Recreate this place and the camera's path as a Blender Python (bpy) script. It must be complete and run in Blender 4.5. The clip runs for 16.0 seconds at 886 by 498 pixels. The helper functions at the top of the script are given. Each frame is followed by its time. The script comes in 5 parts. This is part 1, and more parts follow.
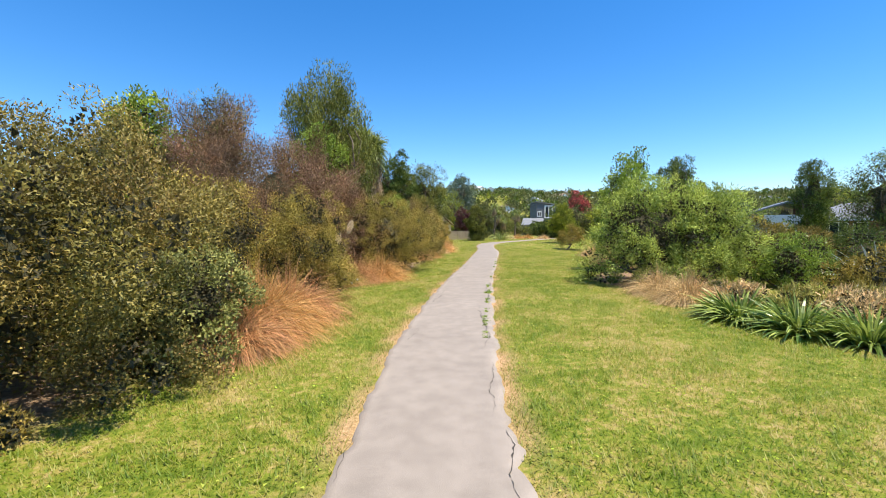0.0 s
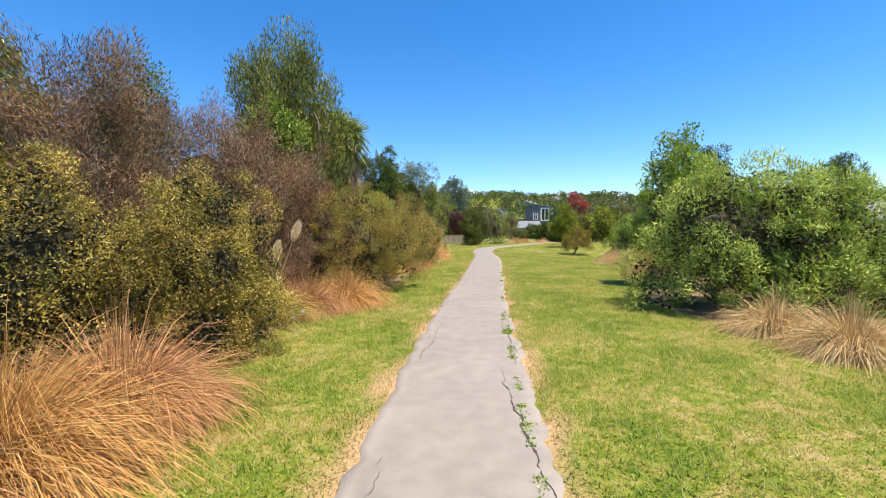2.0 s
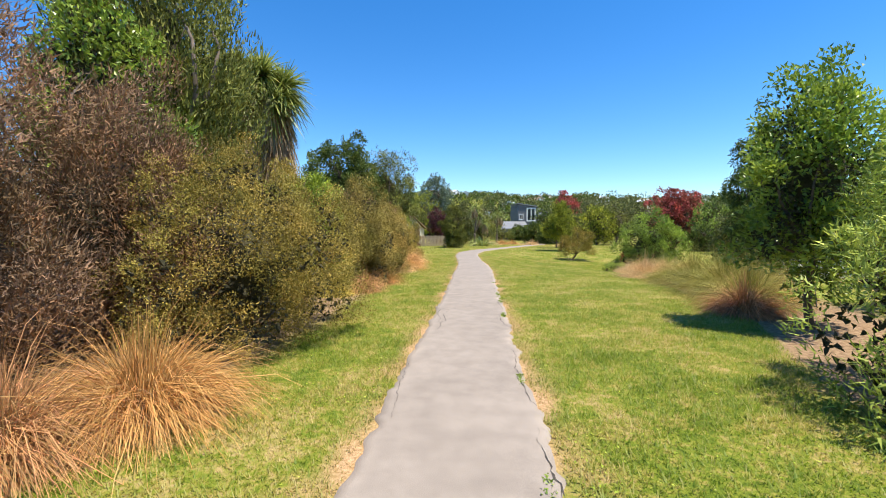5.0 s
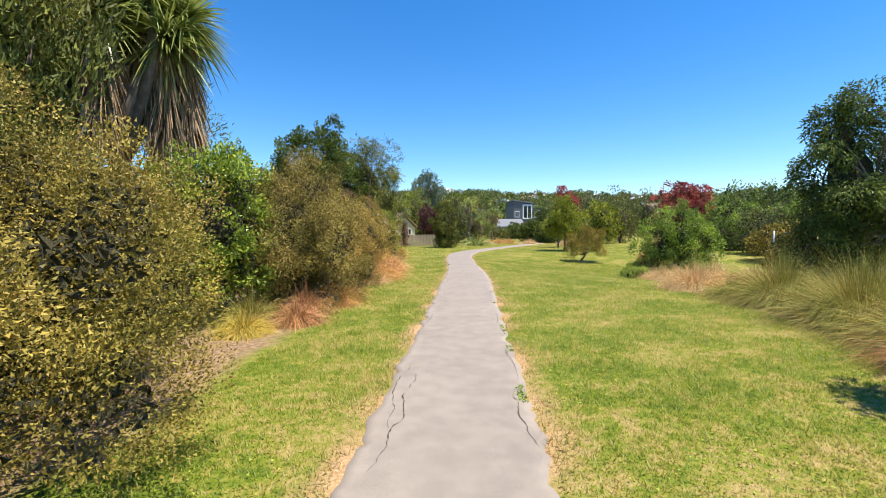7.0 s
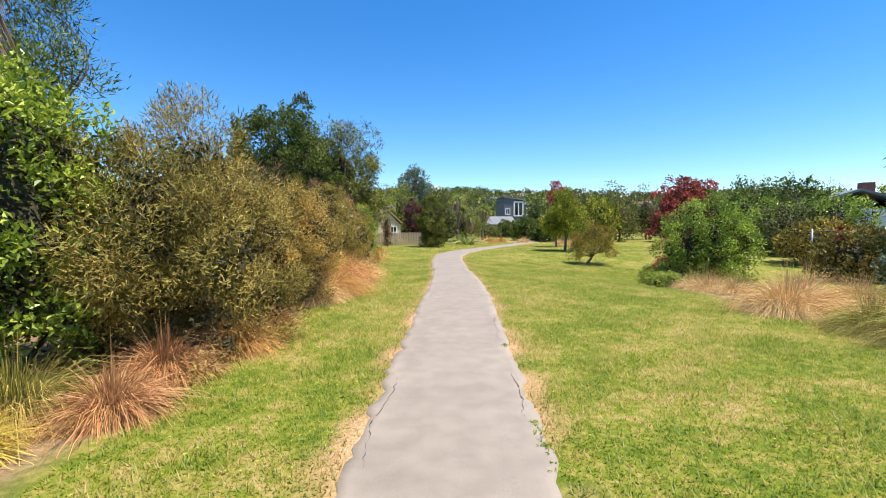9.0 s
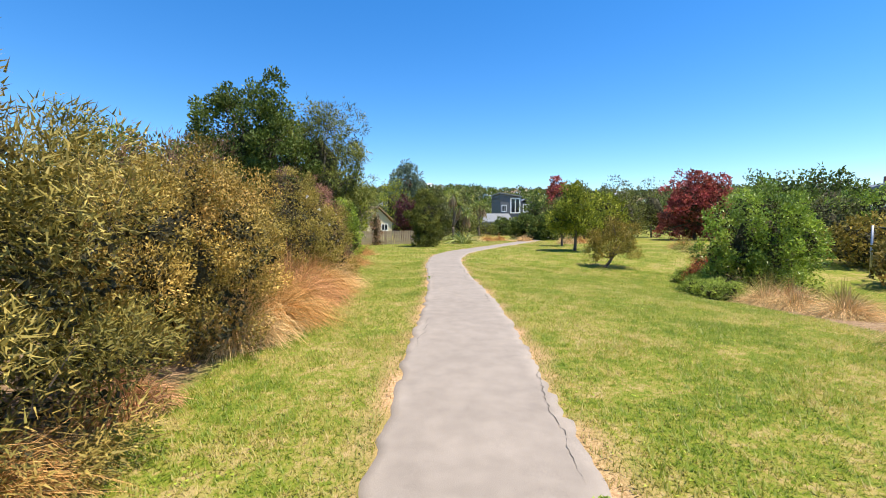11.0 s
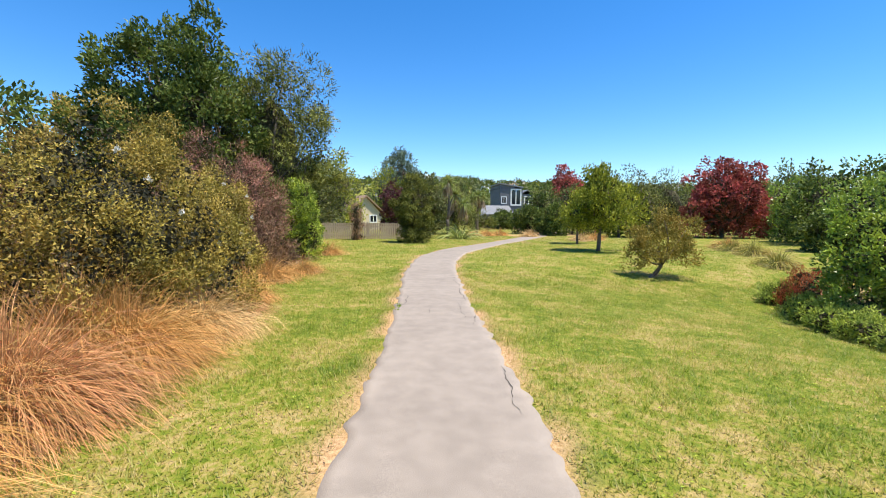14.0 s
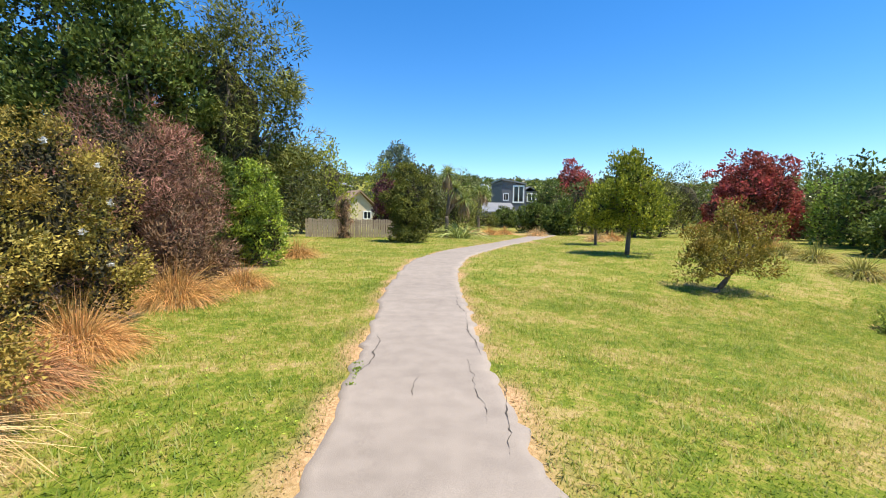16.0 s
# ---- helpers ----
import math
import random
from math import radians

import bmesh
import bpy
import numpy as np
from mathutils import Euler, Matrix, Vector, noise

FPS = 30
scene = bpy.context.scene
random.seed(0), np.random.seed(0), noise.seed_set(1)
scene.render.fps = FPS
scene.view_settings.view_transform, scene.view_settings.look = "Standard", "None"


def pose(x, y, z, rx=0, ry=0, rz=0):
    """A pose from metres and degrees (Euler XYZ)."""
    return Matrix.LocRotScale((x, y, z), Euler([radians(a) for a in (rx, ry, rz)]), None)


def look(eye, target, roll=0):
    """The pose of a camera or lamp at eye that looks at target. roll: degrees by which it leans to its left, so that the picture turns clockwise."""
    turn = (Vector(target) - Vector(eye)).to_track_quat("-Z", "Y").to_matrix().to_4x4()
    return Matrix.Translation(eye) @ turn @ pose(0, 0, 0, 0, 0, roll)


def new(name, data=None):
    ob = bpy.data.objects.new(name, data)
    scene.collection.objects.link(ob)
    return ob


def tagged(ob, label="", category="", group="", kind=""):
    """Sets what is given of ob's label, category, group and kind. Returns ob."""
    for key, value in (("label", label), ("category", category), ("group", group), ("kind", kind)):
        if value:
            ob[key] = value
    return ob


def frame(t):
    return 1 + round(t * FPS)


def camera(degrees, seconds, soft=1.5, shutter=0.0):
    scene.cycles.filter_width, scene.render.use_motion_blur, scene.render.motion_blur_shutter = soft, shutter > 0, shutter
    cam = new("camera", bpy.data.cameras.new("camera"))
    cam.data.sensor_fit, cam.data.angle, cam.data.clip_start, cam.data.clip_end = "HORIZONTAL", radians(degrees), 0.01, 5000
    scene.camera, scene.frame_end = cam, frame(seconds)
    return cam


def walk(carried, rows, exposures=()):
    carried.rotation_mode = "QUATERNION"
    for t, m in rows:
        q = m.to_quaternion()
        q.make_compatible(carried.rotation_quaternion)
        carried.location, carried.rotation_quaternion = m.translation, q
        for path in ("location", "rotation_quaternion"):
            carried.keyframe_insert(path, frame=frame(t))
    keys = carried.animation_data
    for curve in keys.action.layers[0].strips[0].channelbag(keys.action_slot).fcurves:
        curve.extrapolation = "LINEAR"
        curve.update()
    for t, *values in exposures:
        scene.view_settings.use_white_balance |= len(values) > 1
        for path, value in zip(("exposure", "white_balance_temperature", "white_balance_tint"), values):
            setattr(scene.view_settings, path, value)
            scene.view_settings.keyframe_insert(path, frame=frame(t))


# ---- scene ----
cam = camera(91.5, 16.0, soft=1.0)
PATH = [
    (0.0, pose(0.000, 0.000, 1.601, 87.14, -0.05, 0.12)),
    (0.5, pose(-0.029, 0.961, 1.587, 87.13, 0.10, -0.04)),
    (1.0, pose(-0.032, 1.929, 1.581, 87.24, 0.26, -0.24)),
    (1.5, pose(-0.029, 2.892, 1.573, 87.56, 0.42, -0.47)),
    (2.0, pose(-0.009, 3.830, 1.576, 87.67, 0.40, -0.88)),
    (2.5, pose(0.024, 4.734, 1.569, 87.77, 0.28, -1.30)),
    (3.0, pose(0.076, 5.641, 1.579, 87.84, 0.15, -1.63)),
    (3.5, pose(0.123, 6.535, 1.571, 87.82, -0.02, -2.16)),
    (4.0, pose(0.199, 7.405, 1.573, 87.78, -0.26, -2.67)),
    (6.5, pose(0.850, 12.281, 1.590, 87.58, 0.30, -3.86)),
    (7.0, pose(0.989, 13.257, 1.578, 87.51, 0.26, -4.01)),
    (7.5, pose(1.119, 14.214, 1.561, 87.44, 0.20, -4.20)),
    (8.0, pose(1.235, 15.142, 1.535, 87.46, 0.14, -4.65)),
    (8.5, pose(1.320, 16.047, 1.533, 87.35, 0.12, -5.01)),
    (9.0, pose(1.395, 16.932, 1.535, 87.24, 0.14, -5.56)),
    (11.5, pose(1.691, 21.025, 1.521, 86.69, 0.26, -6.54)),
    (12.0, pose(1.819, 21.905, 1.534, 86.31, 0.21, -6.62)),
    (12.5, pose(1.948, 22.794, 1.517, 86.14, 0.04, -6.68)),
    (13.0, pose(2.129, 23.674, 1.532, 85.99, -0.22, -6.78)),
    (13.5, pose(2.289, 24.543, 1.526, 85.90, -0.27, -6.85)),
    (14.0, pose(2.468, 25.397, 1.517, 85.92, -0.46, -6.91)),
    (14.5, pose(2.592, 26.252, 1.502, 85.82, -0.55, -6.89)),
    (15.0, pose(2.702, 27.134, 1.480, 85.80, -0.71, -6.98)),
    (15.5, pose(2.790, 28.001, 1.448, 85.69, -0.86, -7.05)),
    (16.0, pose(2.890, 28.823, 1.420, 85.65, -0.93, -7.08)),
]
walk(cam, PATH)

# ---- light ----
SUN_ELEV, SUN_AZ = 70.0, 115.0          # degrees; azimuth from +y towards +x
scene.view_settings.exposure = 0.75
world = bpy.data.worlds.new("sky")
scene.world = world
world.use_nodes = True
sky = world.node_tree.nodes.new("ShaderNodeTexSky")
sky.sky_type, sky.sun_disc = "NISHITA", False
sky.sun_elevation, sky.sun_rotation = radians(SUN_ELEV), radians(SUN_AZ)
sky.air_density, sky.dust_density, sky.ozone_density = 1.0, 0.0, 5.0
vivid = world.node_tree.nodes.new("ShaderNodeHueSaturation")
vivid.inputs["Saturation"].default_value = 1.30
vivid.inputs["Hue"].default_value = 0.503
world.node_tree.links.new(sky.outputs[0], vivid.inputs["Color"])
world.node_tree.links.new(vivid.outputs[0], world.node_tree.nodes["Background"].inputs[0])
world.node_tree.nodes["Background"].inputs[1].default_value = 0.130
sun_data = bpy.data.lights.new("sun", "SUN")
sun_data.energy, sun_data.angle, sun_data.color = 5.0, radians(0.53), (1.0, 0.92, 0.78)
sun = new("sun", sun_data)
e, a = radians(SUN_ELEV), radians(SUN_AZ)
sun.matrix_world = look((math.cos(e) * math.sin(a) * 50, math.cos(e) * math.cos(a) * 50, math.sin(e) * 50), (0, 0, 0))


# ---- materials ----
def material(name):
    m = bpy.data.materials.new(name)
    m.use_nodes = True
    nt = m.node_tree
    return m, nt, nt.nodes["Principled BSDF"], nt.nodes["Material Output"]


def node(nt, kind, **values):
    n = nt.nodes.new(kind)
    for k, v in values.items():
        if k in n.inputs:
            n.inputs[k].default_value = v
    return n


def noise_of(nt, scale, detail=3.0, source="Object"):
    tc = nt.nodes.new("ShaderNodeTexCoord")
    n = nt.nodes.new("ShaderNodeTexNoise")
    n.inputs["Scale"].default_value, n.inputs["Detail"].default_value = scale, detail
    nt.links.new(tc.outputs[source], n.inputs["Vector"])
    return n.outputs["Fac"]


def ramp(nt, fac, stops):
    r = nt.nodes.new("ShaderNodeValToRGB")
    el = r.color_ramp.elements
    while len(el) < len(stops):
        el.new(0.5)
    for item, (p, c) in zip(el, stops):
        item.position, item.color = p, (*c, 1)
    nt.links.new(fac, r.inputs[0])
    return r.outputs[0]


def blend(nt, fac, one, two, how="MIX"):
    n = nt.nodes.new("ShaderNodeMix")
    n.data_type, n.blend_type = "RGBA", how
    for socket, value in ((n.inputs[0], fac), (n.inputs[6], one), (n.inputs[7], two)):
        if isinstance(value, (int, float)):
            socket.default_value = value
        elif isinstance(value, tuple):
            socket.default_value = (*value, 1)
        else:
            nt.links.new(value, socket)
    return n.outputs[2]


def bump(nt, fac, bsdf, strength=0.3, distance=0.01):
    b = node(nt, "ShaderNodeBump", Strength=strength, Distance=distance)
    nt.links.new(fac, b.inputs["Height"])
    nt.links.new(b.outputs[0], bsdf.inputs["Normal"])


def leafy(name, dark, light, other=None, see=0.3, rough=0.5, patch=1.3, gain=1.3):
    """Foliage: each leaf of its own shade, each clump of older or younger growth, with patches of another hue."""
    m, nt, bsdf, out = material(name)
    geo = nt.nodes.new("ShaderNodeNewGeometry")
    dark, light = tuple(1.05 * gain * v for v in dark), tuple(0.88 * gain * v for v in light)
    col = ramp(nt, geo.outputs["Random Per Island"], [(0.0, dark), (1.0, light)])
    if other:
        f = ramp(nt, noise_of(nt, patch), [(0.45, (0, 0, 0)), (0.62, (1, 1, 1))])
        col = blend(nt, blend(nt, 0.5, f, (0, 0, 0)), col, other)
    at = nt.nodes.new("ShaderNodeAttribute")
    at.attribute_name = "tone"
    age = nt.nodes.new("ShaderNodeHueSaturation")
    for socket, gain, middle in (("Value", 0.42, 1.0), ("Hue", -0.012, 0.5)):
        f = nt.nodes.new("ShaderNodeMath")
        f.operation = "MULTIPLY_ADD"
        f.inputs[1].default_value, f.inputs[2].default_value = gain, middle
        nt.links.new(at.outputs["Fac"], f.inputs[0])
        nt.links.new(f.outputs[0], age.inputs[socket])
    nt.links.new(col, age.inputs["Color"])
    col = age.outputs[0]
    nt.links.new(col, bsdf.inputs["Base Color"])
    bsdf.inputs["Roughness"].default_value = rough
    bsdf.inputs["Specular IOR Level"].default_value = 0.18 if rough > 0.4 else 0.4
    tr = nt.nodes.new("ShaderNodeBsdfTranslucent")
    nt.links.new(col, tr.inputs[0])
    mix = nt.nodes.new("ShaderNodeMixShader")
    mix.inputs[0].default_value = see * 0.75
    nt.links.new(bsdf.outputs[0], mix.inputs[1])
    nt.links.new(tr.outputs[0], mix.inputs[2])
    nt.links.new(mix.outputs[0], out.inputs[0])
    return m


def plain(name, dark, light, scale=6.0, rough=0.8, relief=0.2, metal=0.0):
    """A surface that varies between two shades at two scales."""
    m, nt, bsdf, out = material(name)
    f = noise_of(nt, scale, 6.0)
    g = noise_of(nt, scale * 9, 3.0)
    col = blend(nt, 0.35, ramp(nt, f, [(0.3, dark), (0.7, light)]), ramp(nt, g, [(0.3, dark), (0.7, light)]))
    nt.links.new(col, bsdf.inputs["Base Color"])
    bsdf.inputs["Roughness"].default_value, bsdf.inputs["Metallic"].default_value = rough, metal
    bump(nt, g, bsdf, relief)
    return m


def turf_colour(nt):
    """Lawn hues by place: green, yellowed and straw patches down to single tufts, straw where 'dry' is high."""
    straw = (0.622, 0.454, 0.193)
    big = noise_of(nt, 0.55, 4.0)
    mid = noise_of(nt, 2.1, 5.0)
    small = noise_of(nt, 7.5, 4.0)
    tiny = noise_of(nt, 24.0, 3.0)
    a = ramp(nt, big, [(0.42, (0.0, 0.0, 0.0)), (0.60, (1.0, 1.0, 1.0))])
    b = ramp(nt, mid, [(0.40, (0.0, 0.0, 0.0)), (0.62, (1.0, 1.0, 1.0))])
    c = ramp(nt, small, [(0.38, (0.0, 0.0, 0.0)), (0.64, (1.0, 1.0, 1.0))])
    d = ramp(nt, tiny, [(0.36, (0.0, 0.0, 0.0)), (0.66, (1.0, 1.0, 1.0))])
    f = blend(nt, 0.58, blend(nt, 0.5, a, b), blend(nt, 0.5, c, d))
    col = ramp(nt, f, [(0.16, (0.126, 0.197, 0.012)), (0.38, (0.252, 0.307, 0.027)), (0.55, (0.412, 0.365, 0.076)), (0.78, straw)])
    at = nt.nodes.new("ShaderNodeAttribute")
    at.attribute_name = "dry"
    return blend(nt, at.outputs["Fac"], col, (0.504, 0.311, 0.160))


def make_turf():
    m, nt, bsdf, out = material("turf")
    c = blend(nt, 0.45, turf_colour(nt), (0.059, 0.063, 0.017))
    dry = nt.nodes.new("ShaderNodeAttribute")
    dry.attribute_name = "dry"
    c = blend(nt, dry.outputs["Fac"], c, ramp(nt, noise_of(nt, 30.0, 4.0), [(0.35, (0.353, 0.210, 0.101)), (0.65, (0.605, 0.395, 0.218))]))
    soil = nt.nodes.new("ShaderNodeAttribute")
    soil.attribute_name = "soil"
    c = blend(nt, soil.outputs["Fac"], c, ramp(nt, noise_of(nt, 14.0, 5.0), [(0.3, (0.168, 0.101, 0.059)), (0.7, (0.386, 0.269, 0.160))]))
    nt.links.new(c, bsdf.inputs["Base Color"])
    bsdf.inputs["Roughness"].default_value = 0.9
    bsdf.inputs["Specular IOR Level"].default_value = 0.1
    bump(nt, noise_of(nt, 60.0, 4.0), bsdf, 0.7, 0.03)
    return m


def make_blade():
    m, nt, bsdf, out = material("grass_blade")
    geo = nt.nodes.new("ShaderNodeNewGeometry")
    c = turf_colour(nt)
    c = blend(nt, 0.35, c, ramp(nt, geo.outputs["Random Per Island"],
              [(0.0, (0.126, 0.235, 0.013)), (0.55, (0.294, 0.420, 0.025)), (0.80, (0.554, 0.487, 0.126)), (1.0, (0.706, 0.538, 0.252))]))
    nt.links.new(c, bsdf.inputs["Base Color"])
    bsdf.inputs["Roughness"].default_value = 0.55
    tr = nt.nodes.new("ShaderNodeBsdfTranslucent")
    nt.links.new(c, tr.inputs[0])
    mix = nt.nodes.new("ShaderNodeMixShader")
    mix.inputs[0].default_value = 0.5
    nt.links.new(bsdf.outputs[0], mix.inputs[1])
    nt.links.new(tr.outputs[0], mix.inputs[2])
    nt.links.new(mix.outputs[0], out.inputs[0])
    return m


def make_path():
    m, nt, bsdf, out = material("path_concrete")
    big, mid, grain = noise_of(nt, 0.9, 5.0), noise_of(nt, 5.0, 6.0), noise_of(nt, 160.0, 3.0)
    c = ramp(nt, big, [(0.36, (0.221, 0.186, 0.152)), (0.64, (0.297, 0.251, 0.207))])
    c = blend(nt, 0.45, c, ramp(nt, mid, [(0.36, (0.191, 0.161, 0.132)), (0.64, (0.319, 0.271, 0.225))]))
    c = blend(nt, 0.25, c, ramp(nt, grain, [(0.35, (0.160, 0.129, 0.113)), (0.65, (0.408, 0.344, 0.283))]))
    rim = nt.nodes.new("ShaderNodeAttribute")
    rim.attribute_name = "rim"
    c = blend(nt, rim.outputs["Fac"], c, (0.381, 0.318, 0.259))
    nt.links.new(c, bsdf.inputs["Base Color"])
    bsdf.inputs["Roughness"].default_value = 0.85
    bump(nt, grain, bsdf, 0.35, 0.006)
    return m


TURF, BLADE, PATHMAT = make_turf(), make_blade(), make_path()
BARK = plain("bark", (0.09, 0.065, 0.045), (0.22, 0.17, 0.13), 9.0, 0.9, 0.6)
# Dark brown for plant insides; the shade in there is part of the colour.
INNER_SHADE = plain("inner_filler", (0.030, 0.028, 0.012), (0.095, 0.082, 0.034), 22.0, 1.0, 1.0)
CRACK = plain("crack_dark", (0.03, 0.025, 0.02), (0.09, 0.075, 0.06), 30.0, 1.0)
OLIVE = leafy("olive_leaf", (0.13, 0.105, 0.022), (0.40, 0.32, 0.065), (0.26, 0.17, 0.04), 0.3, gain=1.4)
OLIVE_DARK = leafy("dark_olive_leaf", (0.075, 0.07, 0.018), (0.27, 0.22, 0.055), (0.19, 0.115, 0.035), 0.25, gain=1.4)
MOUND = leafy("deep_green_leaf", (0.075, 0.085, 0.025), (0.25, 0.25, 0.07), None, 0.25, gain=1.55)
GOLD = leafy("golden_olive_leaf", (0.16, 0.115, 0.025), (0.44, 0.32, 0.08), (0.32, 0.19, 0.05), 0.3, gain=1.55)
BROWN = leafy("brown_twiggy_leaf", (0.085, 0.054, 0.034), (0.28, 0.18, 0.105), (0.36, 0.19, 0.08), 0.2, 0.8)
RUSSET = leafy("russet_leaf", (0.16, 0.075, 0.05), (0.36, 0.19, 0.13), (0.22, 0.16, 0.10), 0.2, 0.8)
BRIGHT = leafy("bright_green_leaf", (0.075, 0.13, 0.015), (0.40, 0.47, 0.06), None, 0.4, 0.35)
SHINY = leafy("glossy_green_leaf", (0.09, 0.15, 0.02), (0.34, 0.44, 0.06), (0.30, 0.36, 0.06), 0.35, 0.35)
WILLOW = leafy("narrow_green_leaf", (0.10, 0.15, 0.022), (0.42, 0.47, 0.10), (0.30, 0.36, 0.06), 0.4, 0.45, gain=1.5)
DEEP = leafy("deep_tree_leaf", (0.04, 0.065, 0.014), (0.19, 0.24, 0.05), (0.11, 0.14, 0.026), 0.25, 0.45)
NEEDLE = leafy("feathery_leaf", (0.055, 0.068, 0.014), (0.23, 0.24, 0.05), (0.16, 0.15, 0.03), 0.25, 0.6, gain=1.4)
FEATHER = leafy("feathery_olive_leaf", (0.10, 0.085, 0.02), (0.33, 0.27, 0.065), (0.24, 0.17, 0.045), 0.25, 0.6, gain=1.45)
REDHERB = leafy("red_herb_leaf", (0.22, 0.06, 0.03), (0.62, 0.20, 0.09), (0.45, 0.26, 0.10), 0.3)
GREY = leafy("grey_green_leaf", (0.07, 0.10, 0.07), (0.22, 0.27, 0.20), None, 0.25, 0.6)
MAPLE = leafy("red_maple_leaf", (0.10, 0.022, 0.020), (0.46, 0.135, 0.10), (0.30, 0.075, 0.05), 0.3, gain=1.7)
PURPLE = leafy("purple_leaf", (0.07, 0.025, 0.03), (0.18, 0.07, 0.07), None, 0.25)
LIME = leafy("yellow_green_leaf", (0.10, 0.13, 0.015), (0.42, 0.42, 0.05), (0.16, 0.2, 0.03), 0.3, gain=1.35)
FARLEAF = leafy("distant_leaf", (0.08, 0.10, 0.035), (0.27, 0.29, 0.10), (0.20, 0.18, 0.07), 0.3, gain=0.95)
ORANGE = leafy("orange_tussock", (0.27, 0.14, 0.04), (0.74, 0.46, 0.17), (0.58, 0.31, 0.09), 0.3, 0.6, gain=1.2)
RUST = leafy("rust_tussock", (0.25, 0.125, 0.055), (0.70, 0.40, 0.19), (0.56, 0.29, 0.11), 0.3, 0.6, gain=1.12)
TAN = leafy("tan_tussock", (0.36, 0.24, 0.10), (0.78, 0.58, 0.29), (0.66, 0.42, 0.17), 0.3, 0.6, gain=1.2)
GREENTUS = leafy("green_tussock", (0.11, 0.12, 0.022), (0.42, 0.38, 0.095), (0.50, 0.31, 0.11), 0.3, 0.5, gain=1.35)
YELLOWTUS = leafy("yellow_tussock", (0.30, 0.24, 0.04), (0.60, 0.46, 0.10), None, 0.3, 0.5)
STRAW = leafy("straw_blade", (0.30, 0.22, 0.11), (0.62, 0.48, 0.27), None, 0.3, 0.7, gain=1.0)
PLUME = leafy("cream_plume", (0.55, 0.43, 0.26), (0.80, 0.68, 0.46), None, 0.5, 0.9, gain=1.25)
LILY = leafy("lily_leaf", (0.05, 0.10, 0.015), (0.38, 0.44, 0.10), None, 0.3, 0.3)
CORDY = leafy("cordyline_leaf", (0.10, 0.14, 0.03), (0.38, 0.40, 0.11), None, 0.35, 0.35)
SILVER = leafy("silver_flax_leaf", (0.25, 0.27, 0.22), (0.55, 0.57, 0.48), None, 0.3, 0.4)
SKIRT = leafy("dead_skirt_leaf", (0.18, 0.11, 0.06), (0.46, 0.33, 0.20), None, 0.2, 0.8)
CLOVER = leafy("clover_leaf", (0.24, 0.33, 0.03), (0.42, 0.50, 0.06), (0.54, 0.46, 0.12), 0.45, 0.6)
WHITEFLOWER = leafy("white_petal", (0.55, 0.54, 0.48), (0.85, 0.85, 0.8), None, 0.3, 0.6, gain=1.0)


# ---- geometry helpers ----
RNG = np.random.default_rng(7)


def unit(v):
    return v / np.maximum(np.linalg.norm(v, axis=-1, keepdims=True), 1e-9)


def grid_mesh(name, verts, faces, mat, smooth=False):
    """verts (n, 3); faces (m, 4) or (m, 3)."""
    me = bpy.data.meshes.new(name)
    verts, faces = np.asarray(verts, np.float32), np.asarray(faces, np.int32)
    k = faces.shape[1]
    me.vertices.add(len(verts))
    me.vertices.foreach_set("co", verts.ravel())
    me.loops.add(faces.size)
    me.loops.foreach_set("vertex_index", faces.ravel())
    me.polygons.add(len(faces))
    me.polygons.foreach_set("loop_start", np.arange(0, faces.size, k, dtype=np.int32))
    me.polygons.foreach_set("use_smooth", np.full(len(faces), smooth))
    me.update(calc_edges=True)
    me.materials.append(mat)
    return me


def child(name, me, parent, label=""):
    ob = new(name, me)
    ob.parent = parent
    if label:
        tagged(ob, label)
    return ob


def part(name, bm, mat, parent, label=""):
    me = bpy.data.meshes.new(name)
    bm.to_mesh(me)
    bm.free()
    me.materials.append(mat)
    return child(name, me, parent, label)


def thing(name, x, y, label, category, group="", turn=0.0, z=0.0, kind=""):
    ob = new(name)
    ob.empty_display_size = 0.2
    ob.matrix_basis = pose(x, y, z or float(land(x, y)) - 0.01, 0, 0, turn)
    return tagged(ob, label, category, group, kind)


def tone_of(me, tone, each):
    """Give each leaf or blade a share of its clump's lighter or darker growth."""
    me.attributes.new("tone", "FLOAT", "POINT").data.foreach_set("value", np.repeat(np.asarray(tone, np.float32), each))
    return me


def leaf_mesh(name, p, d, length, width, mat, fold=0.25, face=None, tone=None):
    """One bent, pointed quad for each leaf, its upper side turned to face where that is given."""
    n = len(p)
    d = unit(d)
    side = unit(np.cross(d, RNG.normal(size=(n, 3)) if face is None else face))
    up = np.cross(side, d)
    ln = (length * RNG.uniform(0.6, 1.25, n))[:, None]
    wd = (width * RNG.uniform(0.7, 1.2, n))[:, None] * 0.5
    if length < 0.05 or width < 0.3 * length:
        v = np.stack([p - side * wd, p + side * wd, p + d * ln - up * ln * fold * 0.5], 1)
        me = grid_mesh(name, v.reshape(-1, 3), np.arange(n * 3).reshape(-1, 3), mat)
        return me if tone is None else tone_of(me, tone, 3)
    mid = p + d * ln * 0.45
    v = np.stack([p, mid + side * wd + up * wd * fold * 2, p + d * ln - up * ln * fold * 0.5, mid - side * wd + up * wd * fold * 2], 1)
    me = grid_mesh(name, v.reshape(-1, 3), np.arange(n * 4).reshape(-1, 4), mat)
    return me if tone is None else tone_of(me, tone, 4)


